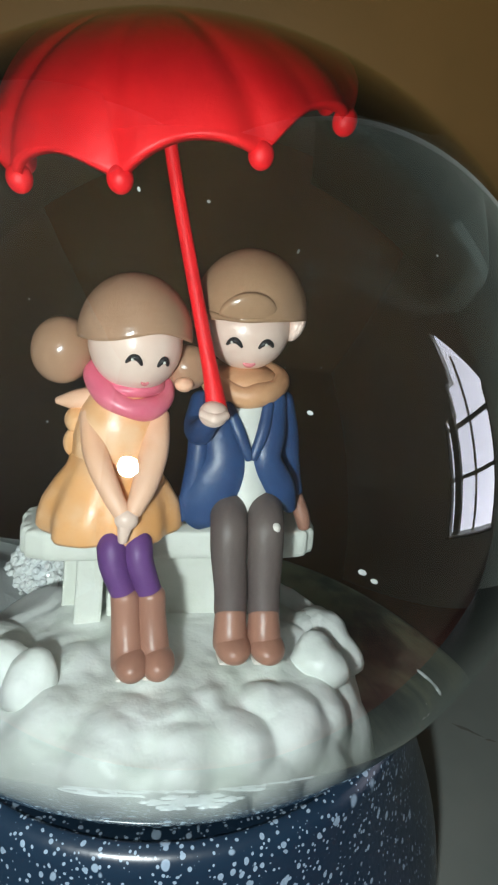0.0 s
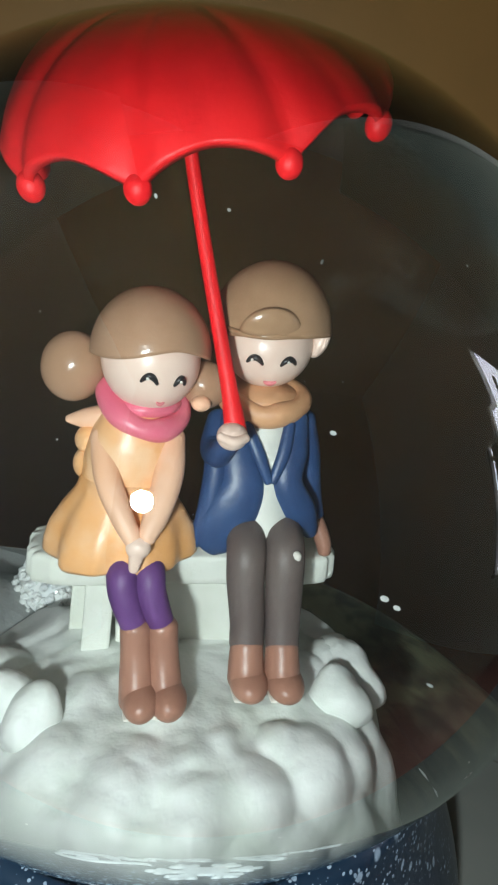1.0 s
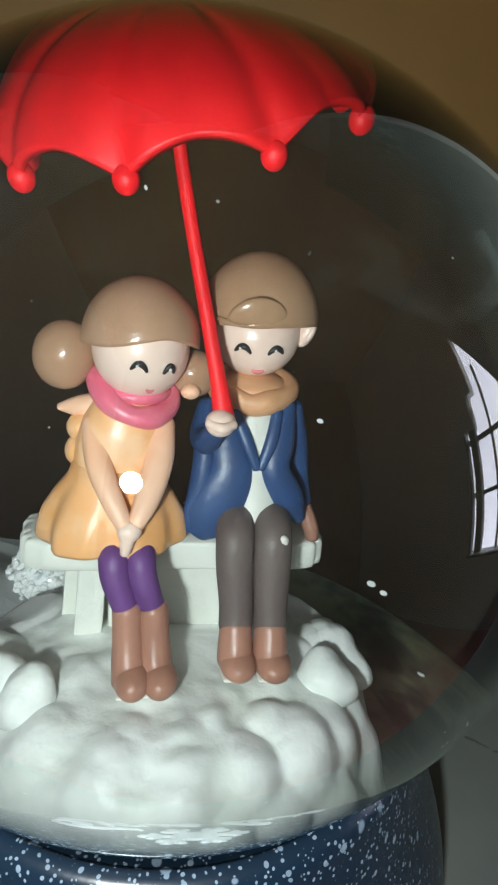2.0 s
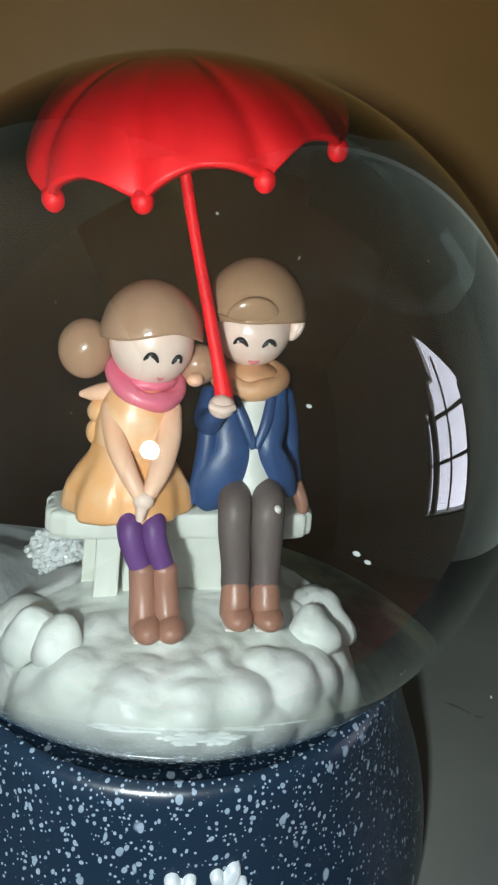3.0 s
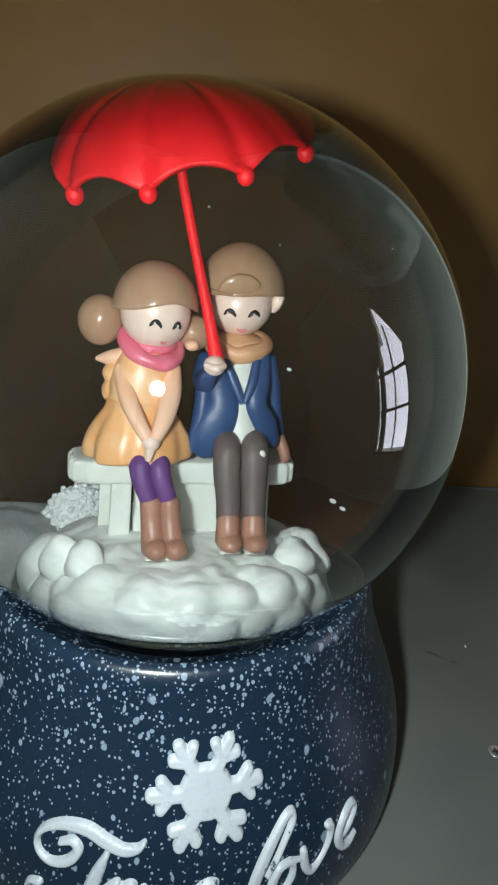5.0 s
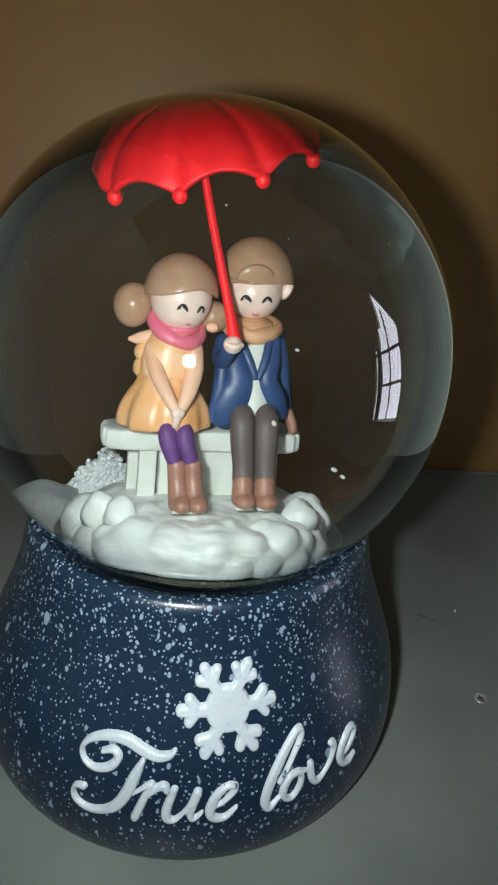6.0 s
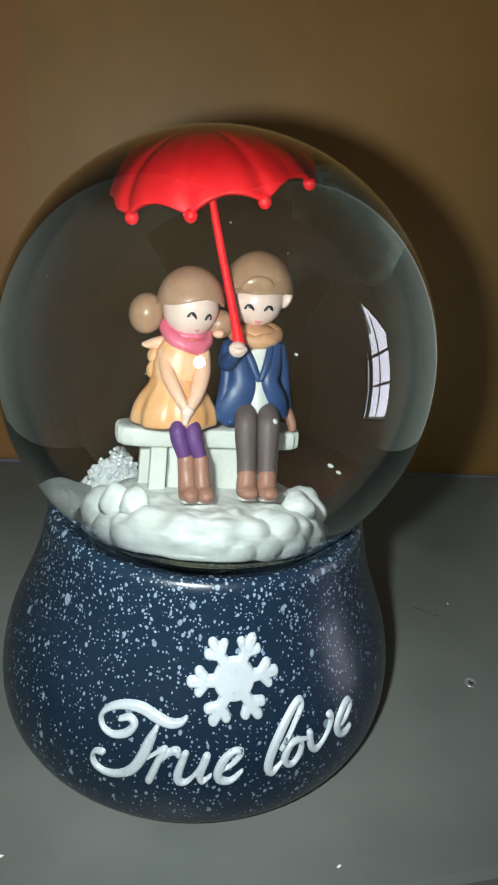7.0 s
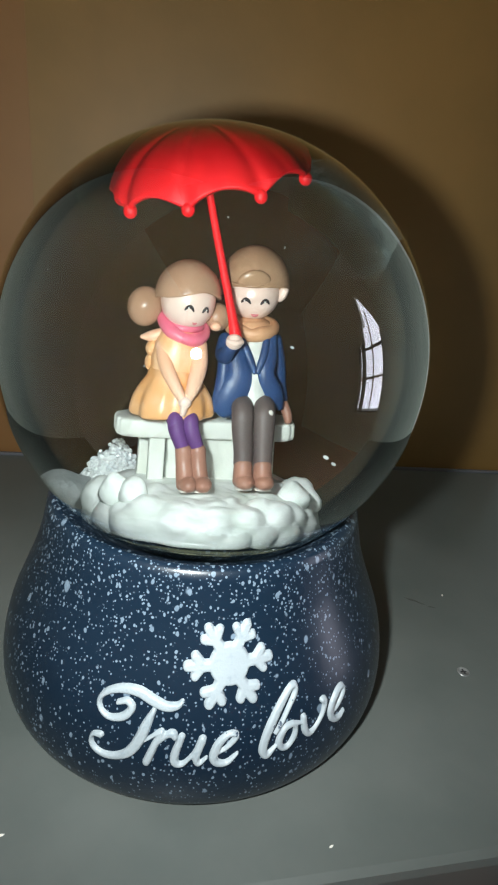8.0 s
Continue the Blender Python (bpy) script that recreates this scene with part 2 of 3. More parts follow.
def limb(bm, stations, mat=0, seg=20, n=5, power=2.0):
    """A rounded loft: stations are (x, y, z, half width, half depth); the ends are domed."""
    path = smooth_path(stations, n)
    pts = [Vector(s[:3]) for s in path]
    rings = []
    for i, s in enumerate(path):
        d = (pts[min(i + 1, len(pts) - 1)] - pts[max(i - 1, 0)]).normalized()
        if i == 0:
            side = Vector((1, 0, 0)) - d * d.x
            side = side.normalized() if side.length > 0.2 else Vector((0, 1, 0)).cross(d).normalized()
        else:
            side = (side - d * side.dot(d)).normalized()
        up = d.cross(side)
        ends = []
        if i == 0:
            ends = [(-0.6, 0.45), (-0.42, 0.78), (-0.2, 0.94), (0, 1)]
        elif i == len(path) - 1:
            ends = [(0, 1), (0.2, 0.94), (0.42, 0.78), (0.6, 0.45)]
        else:
            ends = [(0, 1)]
        for off, k in ends:
            c = pts[i] + d * off * min(s[3], s[4])
            ring = []
            for j in range(seg):
                a = 2 * math.pi * j / seg
                ca, sa = math.cos(a), math.sin(a)
                q = (abs(ca) ** power + abs(sa) ** power) ** (-1 / power)
                ring.append(c + side * (s[3] * k * ca * q) + up * (s[4] * k * sa * q))
            rings.append(ring)
    ring_skin(bm, rings, mat)


def block(bm, lo, hi, mat=0, bevel=0.0, turn=None):
    """A box between two corners, its edges rounded."""
    made = bmesh.ops.create_cube(bm, size=1.0)["verts"]
    lo, hi = Vector(lo), Vector(hi)
    for v in made:
        v.co = Vector(((lo[i] + hi[i]) / 2 + v.co[i] * (hi[i] - lo[i]) for i in range(3)))
    faces = {f for v in made for f in v.link_faces}
    if bevel:
        r = bmesh.ops.bevel(bm, geom=list({e for v in made for e in v.link_edges}), offset=bevel, segments=2, affect="EDGES", profile=0.6)
        faces |= set(r["faces"])
        made = list({v for f in faces if f.is_valid for v in f.verts})
    for f in faces:
        if f.is_valid:
            f.material_index = mat
    if turn is not None:
        for v in made:
            v.co = turn @ v.co
    return made

# ---- the shelf and the room ----
WALL = Matrix.Translation((3.3, 13.6, -0.42)) @ Matrix.Rotation(radians(-4.2), 4, "Z")


def setting(name, bm, mat, label, smooth=False):
    return tagged(part(name, bm, mat, smooth=smooth), label, "", kind="structure")


bm = bmesh.new()
block(bm, (-100, -6.9, -2.0), (150, 30, -0.42), bevel=0.22)
shelf = setting("shelf_board", bm, STEEL, "scuffed grey enamelled steel shelf board with a rounded front edge")
bm = bmesh.new()
block(bm, (-9.75, 0.0, -30), (15.5, 1.2, 160))
bm.transform(WALL)
setting("wall_back", bm, BOARD, "plain brown board wall behind the shelf")
bm = bmesh.new()
block(bm, (-22, -0.012, -30), (-9.75, 1.2, 160))
bm.transform(WALL)
setting("wall_panel", bm, BOARD_RED, "reddish brown board wall panel beside a vertical seam")
# unseen pale wall, added past the board to lighten the mirrored rim
bm = bmesh.new()
block(bm, (15.52, 0.02, -80), (150, 1.2, 160))
block(bm, (-105, 0.02, -80), (-22.02, 1.2, 160))
bm.transform(WALL)
setting("wall_far", bm, PLASTER, "unseen pale wall added beside the brown board for the glass to mirror")
# unseen pale panels, added at both sides for the glass rim to mirror
bm = bmesh.new()
block(bm, (19.6, -6.9, -0.42), (20.6, 11.6, 60))
setting("side_reflector", bm, PALE_PANEL, "unseen pale grey-green panel added to brighten the glass rim")
bm = bmesh.new()
block(bm, (-16.6, -6.9, -0.42), (-15.6, 14.3, 60))
setting("side_reflector", bm, PALE_PANEL, "unseen pale grey-green panel added to brighten the glass rim")
# dark strip laid in for the dark gap along the foot of the wall
bm = bmesh.new()
block(bm, (-103, -0.42, 0.004), (150, -0.26, 0.16), bevel=0.03)
bm.transform(WALL)
setting("gap_strip", bm, FRAME, "dark narrow strip drawn for the gap along the foot of the wall")
bm = bmesh.new()
block(bm, (-110, -220, -82), (160, 30, -80))
setting("floor", bm, FLOOR, "reddish brown tiled floor of the room")
# unseen ceiling and far wall, reddish to colour the shadow on the board
bm = bmesh.new()
block(bm, (-110, -220, 160), (160, 30, 164))
setting("ceiling", bm, ROOM_RED, "unseen reddish ceiling added to warm the bounced light")
bm = bmesh.new()
block(bm, (-110, -220, -80), (-100, 30, 160))
setting("wall_left", bm, PLASTER, "pale plastered side wall of the room")
bm = bmesh.new()
block(bm, (-100, -220, -80), (150, -212, 160))
setting("wall_front", bm, ROOM_RED, "unseen reddish wall across the room, added to warm the bounced light")
# the wall with the window: opening from y -74 to -28, z -30 to 102, its head stepped and sloped
bm = bmesh.new()
for lo, hi in (((150, -220, -80), (160, -74, 160)), ((150, -28, -80), (160, 30, 160)), ((150, -74, -80), (160, -28, -30)), ((150, -74, 102), (160, -28, 160)), ((150, -74, 42), (160, -63, 102)), ((150, -63, 62), (160, -57, 102))):
    block(bm, lo, hi)
ring_skin(bm, [[(x, -57, 102.01), (x, -28, 50), (x, -28, 102.01)] for x in (150, 160)])
bmesh.ops.recalc_face_normals(bm, faces=bm.faces[:])
setting("wall_right", bm, PLASTER, "pale plastered wall with a barred window opening")
window = tagged(new("window_1"), "tall narrow window with dark bars and bright daylight", "", kind="structure")
window.matrix_world = pose(150 * CM, -58.5 * CM, -30 * CM)
for name, lo, hi in (("frame_side", (1, -15.5, 0), (6, -14, 71)), ("frame_side", (1, 29, 0), (6, 30.5, 77)), ("window_sill", (-2, -15.5, -1.5), (7, 30.5, 0.0)),
                     ("mullion", (1, -10.5, 0), (6, -4.5, 128)), ("mullion", (2, 9.0, 0), (5, 10.7, 106)),
                     ("bar", (1.5, -14, 33), (5, 29, 35.6)), ("bar", (1.5, -14, 64), (5, 29, 67))):
    bm = bmesh.new()
    block(bm, lo, hi, bevel=0.2)
    part(name, bm, FRAME, window, smooth=False)
bm = bmesh.new()
block(bm, (200, -180, -120), (201, 60, 200))
setting("backdrop", bm, DAY, "bright overcast daylight outside the window")

# a screw in the shelf
screw = tagged(new("screw"), "small dull metal screw sunk in the grey shelf", "screw")
screw.matrix_world = pose(7.72 * CM, -1.96 * CM, -0.42 * CM)
bm = bmesh.new()
revolve(bm, [(0.19, 0.002), (0.17, 0.03), (0.13, 0.035), (0.11, 0.012), (0.02, 0.008)], 28)
part("rim", bm, METAL, screw)
bm = bmesh.new()
block(bm, (-0.09, -0.02, 0.010), (0.09, 0.02, 0.024), bevel=0.006)
block(bm, (-0.02, -0.09, 0.010), (0.02, 0.09, 0.027), bevel=0.006)
part("slot", bm, BLACK, screw)

# dark scratches worn into the enamel
for x, y, long, wide, turn in ((7.81, 1.35, 0.34, 0.05, -38), (8.25, 1.0, 0.12, 0.03, -20)):
    bm = bmesh.new()
    ring_skin(bm, [[(long * k * math.cos(i * 0.5236) * (1 + 0.25 * math.sin(2.1 * i + x)), wide * k * math.sin(i * 0.5236) * (1 + 0.4 * math.cos(1.7 * i)), z) for i in range(12)] for z, k in ((0.0, 1.0), (0.003, 0.97), (0.005, 0.8))])
    scratch = part("scratch", bm, SCRATCH, shelf, smooth=False)
    scratch.matrix_world = pose(x * CM, y * CM, -0.42 * CM, 0, 0, turn)

# specks of old paint on the shelf
fleck_places = [(2.14, -6.23, 0.05, 0.4), (9.0, 1.6, 0.06, 1.2), (-4.43, -5.17, 0.06, 0.2), (8.4, -3.4, 0.05, 2.0)]
for x, y, size, turn in fleck_places:
    bm = bmesh.new()
    ring_skin(bm, [[(size * k * math.cos(i * 1.05) * (1 + 0.3 * math.sin(2.3 * i + x)), 0.5 * size * k * math.sin(i * 1.05), z) for i in range(6)] for z, k in ((0.0, 1.0), (0.012, 0.95), (0.018, 0.7))])
    fleck = tagged(part("paint_fleck", bm, CHIP, smooth=False), "tiny pale paint fleck lying on the grey shelf", "paint fleck", group="paint flecks on the shelf")
    fleck.matrix_world = pose(x * CM, y * CM, -0.42 * CM, 0, 0, math.degrees(turn))

# ---- the snow globe ----
ZC, R, GX = 8.29, 4.97, -0.02  # centre height, radius and centre line of the glass
BX, BY = -0.05, -0.1          # axis of the base
globe = tagged(new("snow_globe"), "couple under a red umbrella in a glass snow globe", "snow globe")

PROFILE = [(0.02, -0.42), (4.35, -0.42), (4.85, -0.38), (5.07, -0.22), (5.18, 0.1), (5.21, 0.52), (5.15, 1.1), (4.99, 1.75), (4.73, 2.4), (4.45, 3.05), (4.23, 3.65), (4.1, 4.15), (4.02, 4.5), (3.98, 4.68), (3.9, 4.82), (3.78, 4.875), (3.72, 4.84)]


def base_radius(z):
    outer = PROFILE[3:14]
    return float(np.interp(z, [p[1] for p in outer], [p[0] for p in outer]))


bm = bmesh.new()
smooth_prof = [tuple(p) for p in smooth_path(PROFILE[1:], 4)]
cup = [(r, ZC - math.sqrt((R + 0.03) ** 2 - r * r)) for r in (3.6, 3.0, 2.2, 1.2, 0.02)]
revolve(bm, [PROFILE[0]] + smooth_prof + cup, 128, (BX, BY), cap=(True, True))
base = part("base", bm, GLAZE, globe, "navy glazed resin base spattered with pale specks")

def glass_shell(name, sign, parent, label):
    """The part of the glass ball that faces the torch (sign 1), or the rest of it (-1), with true round normals."""
    centre, way = Vector((GX, 0, ZC)), (torch_ob.matrix_world.translation / CM - Vector((GX, 0, ZC))).normalized()
    bm = bmesh.new()
    revolve(bm, [(R * math.sin(a), ZC - R * math.cos(a)) for a in np.linspace(0.004, math.pi - 0.004, 161)], 288, (GX, 0), cap=(True, True))
    bmesh.ops.delete(bm, geom=[f for f in bm.faces if ((f.calc_center_median() - centre).normalized().dot(way) > 0.3) != (sign > 0)], context="FACES")
    normals = [(v.co - centre).normalized() for v in bm.verts]
    ob = part(name, bm, GLASS, parent, label)
    ob.data.normals_split_custom_set_from_vertices(normals)
    return ob


glass = glass_shell("glass_ball", 1, globe, "clear water-filled glass ball")
glass.visible_shadow = False       # lets the torch shine in
# split off to block the torch, so that the ball shades the wall
glass_shell("glass_back", -1, glass, "clear back of the glass ball")

bm = bmesh.new()
revolve(bm, [((R - 0.09) * math.sin(a), ZC - (R - 0.09) * math.cos(a)) for a in np.linspace(0.01, math.pi - 0.01, 65)], 128, (GX, 0), cap=(True, True))
part("water", bm, WATER, globe, "water that fills the ball, tinted to dim the torch")

# plug that closes the ball from below
bm = bmesh.new()
plug = [(0.02, 5.02), (2.3, 5.02), (2.38, 4.98), (2.42, 4.9), (3.0, 4.88), (3.08, 4.98), (3.2, 5.04), (3.5, 5.05), (3.62, 5.0)] + [(r, ZC - math.sqrt((R - 0.12) ** 2 - r * r)) for r in (3.5, 3.0, 2.0, 1.0, 0.02)]
revolve(bm, plug, 96, cap=(True, True))
part("plug", bm, RUBBER, globe, "grey rubber plug under the snow")


def on_base(s, z, h):
    """A place on the base: s centimetres of arc to the side at radius 4.8, height z, h proud of the glaze."""
    a = (s - 0.04) / 4.8
    r = base_radius(z) + h
    return Vector((BX + r * math.sin(a), BY - r * math.cos(a), z))


def relief(name, inside, box, step, height, label=""):
    """A raised form on the base: inside(s, z) is the distance to its outline, positive within."""
    s0, z0, s1, z1 = box
    ns, nz = int((s1 - s0) / step) + 1, int((z1 - z0) / step) + 1
    d = np.array([[inside(s0 + i * step, z0 + k * step) for k in range(nz)] for i in range(ns)])
    gs, gz = np.gradient(d, step)
    bm = bmesh.new()
    made = {}

    def vert(i, k):
        if (i, k) not in made:
            s, z, q = s0 + i * step, z0 + k * step, d[i, k]
            if q < 0:                       # draw the rim in to the outline
                g = math.hypot(gs[i, k], gz[i, k]) + 1e-6
                s, z, q = s - q * gs[i, k] / g, z - q * gz[i, k] / g, 0.0
            u = min(q / 0.055, 1.0)
            made[i, k] = bm.verts.new(on_base(s, z, height * math.sqrt(max(0.0, 1 - (1 - u) ** 2)) - 0.012 * (q <= 0)))
        return made[i, k]

    for i in range(ns - 1):
        for k in range(nz - 1):
            if max(d[i, k], d[i + 1, k], d[i, k + 1], d[i + 1, k + 1]) > 0 and d[i:i + 2, k:k + 2].min() > -1.5 * step:
                bm.faces.new((vert(i, k), vert(i + 1, k), vert(i + 1, k + 1), vert(i, k + 1)))
    return part(name, bm, RELIEF, globe, label)


def capsule(p, a, b, ra, rb):
    d = (b[0] - a[0], b[1] - a[1])
    u = max(0.0, min(1.0, ((p[0] - a[0]) * d[0] + (p[1] - a[1]) * d[1]) / (d[0] ** 2 + d[1] ** 2 + 1e-9)))
    return ra + (rb - ra) * u - math.hypot(p[0] - a[0] - d[0] * u, p[1] - a[1] - d[1] * u)


def snowflake(s, z):
    x, y = (s - 0.1) / 1.12, (z - 3.02) / 1.02
    r, a = math.hypot(x, y), math.atan2(y, x) - radians(3)
    a = abs((a + math.pi / 6) % (math.pi / 3) - math.pi / 6)     # folded into one half arm
    p = (r * math.cos(a), r * math.sin(a))
    return max(0.40 - r, capsule(p, (0.2, 0), (0.80, 0), 0.12, 0.10), capsule(p, (0.50, 0), (0.66, 0.18), 0.085, 0.092))


relief("snowflake", snowflake, (-1.02, 2.0, 1.22, 4.04), 0.026, 0.09, "raised white snowflake with worn paint")


def stroke(points, widths):
    path = smooth_path([(*p, w) for p, w in zip(points, np.interp(np.linspace(0, 1, len(points)), np.linspace(0, 1, len(widths)), widths))], 5)

    def inside(s, z):
        return max(capsule((s, z), a[:2], b[:2], a[2], b[2]) for a, b in zip(path, path[1:]))

    return inside, path


def letter(name, *strokes):
    fields = [stroke(*k) for k in strokes]
    xs = [q[0] for f in fields for q in f[1]]
    zs = [q[1] for f in fields for q in f[1]]
    relief(name, lambda s, z: max(f[0](s, z) for f in fields), (min(xs) - 0.18, min(zs) - 0.18, max(xs) + 0.18, max(zs) + 0.18), 0.026, 0.085)


letter("letter_T", ([(-2.14, 2.11), (-1.95, 2.18), (-1.84, 2.08), (-1.95, 1.9), (-2.22, 1.8), (-2.45, 1.87), (-2.54, 2.05), (-2.41, 2.24), (-2.1, 2.38), (-1.74, 2.4), (-1.43, 2.29), (-1.16, 2.21), (-0.94, 2.24), (-0.84, 2.33)], (0.05, 0.07, 0.09, 0.06, 0.05, 0.06, 0.08, 0.1, 0.1, 0.08, 0.04)),
       ([(-1.39, 2.11), (-1.5, 1.82), (-1.61, 1.49), (-1.75, 1.23), (-1.96, 1.06), (-2.24, 0.98), (-2.47, 1.04), (-2.58, 1.19), (-2.54, 1.34), (-2.39, 1.38)], (0.05, 0.1, 0.11, 0.1, 0.08, 0.07, 0.06, 0.05, 0.05, 0.07)))
letter("letter_r", ([(-1.5, 1.5), (-1.19, 1.75), (-1.3, 1.45), (-1.43, 1.05)], (0.03, 0.05, 0.075, 0.08)), ([(-1.31, 1.43), (-1.11, 1.66), (-0.98, 1.72), (-0.93, 1.64)], (0.04, 0.06, 0.08, 0.06)))
letter("letter_u", ([(-0.8, 1.67), (-0.91, 1.28), (-0.89, 1.11), (-0.75, 1.1), (-0.55, 1.34), (-0.4, 1.63), (-0.51, 1.26), (-0.46, 1.11), (-0.31, 1.24)], (0.07, 0.085, 0.08, 0.05, 0.04, 0.08, 0.08, 0.05, 0.03)))
letter("letter_e", ([(-0.23, 1.28), (0.03, 1.4), (0.23, 1.6), (0.24, 1.69), (0.1, 1.7), (-0.08, 1.53), (-0.18, 1.26), (-0.12, 1.12), (0.07, 1.1), (0.28, 1.28)], (0.03, 0.04, 0.06, 0.06, 0.06, 0.085, 0.09, 0.08, 0.06, 0.03)))
letter("letter_l", ([(1.06, 1.53), (1.39, 1.99), (1.57, 2.24), (1.57, 2.38), (1.42, 2.32), (1.1, 1.95), (0.88, 1.56), (0.79, 1.23), (0.86, 1.09), (1.0, 1.2), (1.16, 1.34)], (0.04, 0.05, 0.06, 0.06, 0.07, 0.09, 0.095, 0.09, 0.07, 0.04, 0.03)))
letter("letter_o", ([(1.45, 1.62), (1.27, 1.57), (1.14, 1.34), (1.18, 1.18), (1.32, 1.15), (1.48, 1.33), (1.52, 1.52), (1.45, 1.62), (1.72, 1.53)], (0.06, 0.07, 0.08, 0.07, 0.05, 0.06, 0.06, 0.05, 0.03)))
letter("letter_v", ([(1.72, 1.66), (1.74, 1.38), (1.83, 1.24), (2.01, 1.31), (2.22, 1.54), (2.31, 1.8), (2.22, 1.82), (2.32, 1.68)], (0.07, 0.08, 0.07, 0.04, 0.05, 0.06, 0.05, 0.03)))
letter("letter_e", ([(2.42, 1.39), (2.68, 1.5), (2.88, 1.71), (2.86, 1.85), (2.68, 1.79), (2.46, 1.51), (2.49, 1.26), (2.67, 1.18), (2.86, 1.27)], (0.03, 0.05, 0.06, 0.06, 0.07, 0.08, 0.08, 0.06, 0.03)))

# ---- inside the globe ----
# the snow mound: a dome out of which rounded lumps swell
LUMPS = [(-1.55, -1.02, 5.95, 0.27), (-1.85, -0.75, 5.85, 0.34), (-1.95, -0.2, 5.75, 0.42), (1.47, -0.82, 5.9, 0.27), (1.6, -0.25, 5.85, 0.4), (1.62, 0.35, 5.95, 0.45), (-1.3, -1.35, 5.62, 0.42),
         (-0.75, -1.75, 5.55, 0.44), (-0.1, -1.9, 5.52, 0.42), (0.5, -1.75, 5.6, 0.36), (1.0, -1.45, 5.6, 0.42), (1.35, -1.15, 5.6, 0.34), (0.75, -1.45, 5.85, 0.25), (-0.05, -1.65, 5.75, 0.26),
         (-1.75, 0.6, 5.85, 0.5), (-1.2, 1.2, 5.9, 0.5), (-0.2, 1.4, 5.8, 0.5), (0.9, 1.2, 5.8, 0.5), (-1.1, -0.75, 5.75, 0.35), (1.15, -0.45, 5.85, 0.3),
         (-1.05, -1.6, 5.36, 0.36), (-0.4, -1.98, 5.3, 0.34), (0.25, -2.0, 5.28, 0.35), (0.78, -1.78, 5.34, 0.33), (1.22, -1.42, 5.3, 0.36), (1.6, -0.9, 5.4, 0.36), (-1.62, -1.3, 5.34, 0.36), (-2.0, -0.75, 5.4, 0.38), (0.2, -1.5, 5.82, 0.22), (-0.55, -1.55, 5.8, 0.24)]
bm = bmesh.new()
SEG, rings = 220, []
for k in range(92):
    u = k / 91
    rings.append([])
    for i in range(SEG):
        a = 2 * math.pi * i / SEG
        rr = (2.08 + 0.06 * math.sin(3 * a + 1) + 0.04 * math.sin(7 * a))
        e = 0.42                        # squareness of the section
        ang = u * math.pi / 2
        r = max(rr * math.sin(ang) ** e, 0.01 + 0.0135 * k)
        z = 5.0 + 1.0 * math.cos(ang) ** e
        p = Vector((-0.12 + r * math.cos(a), -0.22 + r * math.sin(a) * 0.95, z))
        for x, y, zz, q in LUMPS:
            c = Vector((x, y, zz))
            d = (p - c).length
            if 1e-4 < d < q:
                p = p.lerp(c + (p - c) * (q / d), 0.78)
        n = noise.noise(p * 2.3) * 0.075 + noise.noise(p * 6.0) * 0.03 + noise.noise(p * 14.0) * 0.008
        p += Vector((math.cos(a) * 0.6, math.sin(a) * 0.6, 0.8)) * n
        rings[-1].append(p)
ring_skin(bm, rings[::-1], cap=(True, True))
for _ in range(4):
    bmesh.ops.smooth_vert(bm, verts=bm.verts[:], factor=0.5, use_axis_x=True, use_axis_y=True, use_axis_z=True)
for c, r in (((-1.52, -1.02, 6.03), (0.26, 0.25, 0.27)), ((-1.78, -0.78, 6.02), (0.27, 0.22, 0.33)), ((1.46, -0.82, 5.98), (0.27, 0.27, 0.3)), ((1.62, -0.3, 5.92), (0.36, 0.36, 0.3))):
    old = len(bm.verts)
    ball(bm, (c[0], c[1], c[2] - 0.07), r, seg=28, rows=16)
    bm.verts.ensure_lookup_table()
    for v in bm.verts[old:]:
        v.co += (v.co - Vector(c)) * 0.35 * noise.noise(v.co * 3.1) + Vector((0, 0, 0.02 * noise.noise(v.co * 9)))
part("snow_mound", bm, SNOW, globe, "lumpy white painted snow mound")

# the bench
bench = new("bench")
bench.parent = globe
tagged(bench, "white painted bench with ridged ends")
bm = bmesh.new()
outline = []
for k in range(200):                    # rounded slab, ridged at its ends
    a = 2 * math.pi * k / 200
    ca, sa = math.cos(a), math.sin(a)
    outline.append((-0.11 + 1.62 * math.copysign(abs(ca) ** 0.28, ca), 0.16 + 0.44 * math.copysign(abs(sa) ** 0.5, sa)))
rings = []
for z, k in ((6.78, 0.96), (6.80, 0.99), (6.86, 1.0), (7.05, 1.0), (7.09, 0.985), (7.105, 0.95)):
    rings.append([(-0.11 + (x + 0.11) * k + 0.022 * math.sin(8.5 * y * 6.283) * (abs(x + 0.11) > 1.35), 0.16 + (y - 0.16) * k, z) for x, y in outline])
ring_skin(bm, rings)
part("seat", bm, BENCH, bench)
for x0, x1, y0, y1 in ((-1.16, -0.87, -0.16, 0.02), (-1.3, -1.08, 0.22, 0.4), (0.95, 1.15, -0.16, 0.02)):
    bm = bmesh.new()
    block(bm, (x0, y0, 5.85), (x1, y1, 6.79), bevel=0.03)
    part("leg", bm, BENCH, bench, smooth=False)
bm = bmesh.new()
block(bm, (-0.82, -0.05, 5.85), (0.86, 0.3, 6.79), bevel=0.04)
bmesh.ops.subdivide_edges(bm, edges=bm.edges[:], cuts=5, use_grid_fill=True)
for v in bm.verts:
    v.co += Vector((noise.noise(v.co * 4), noise.noise(v.co * 4 + Vector((5, 0, 0))), 0)) * 0.03
part("panel", bm, BENCH, bench, "rough cream panel below the seat")

# the umbrella
umbrella = new("umbrella")
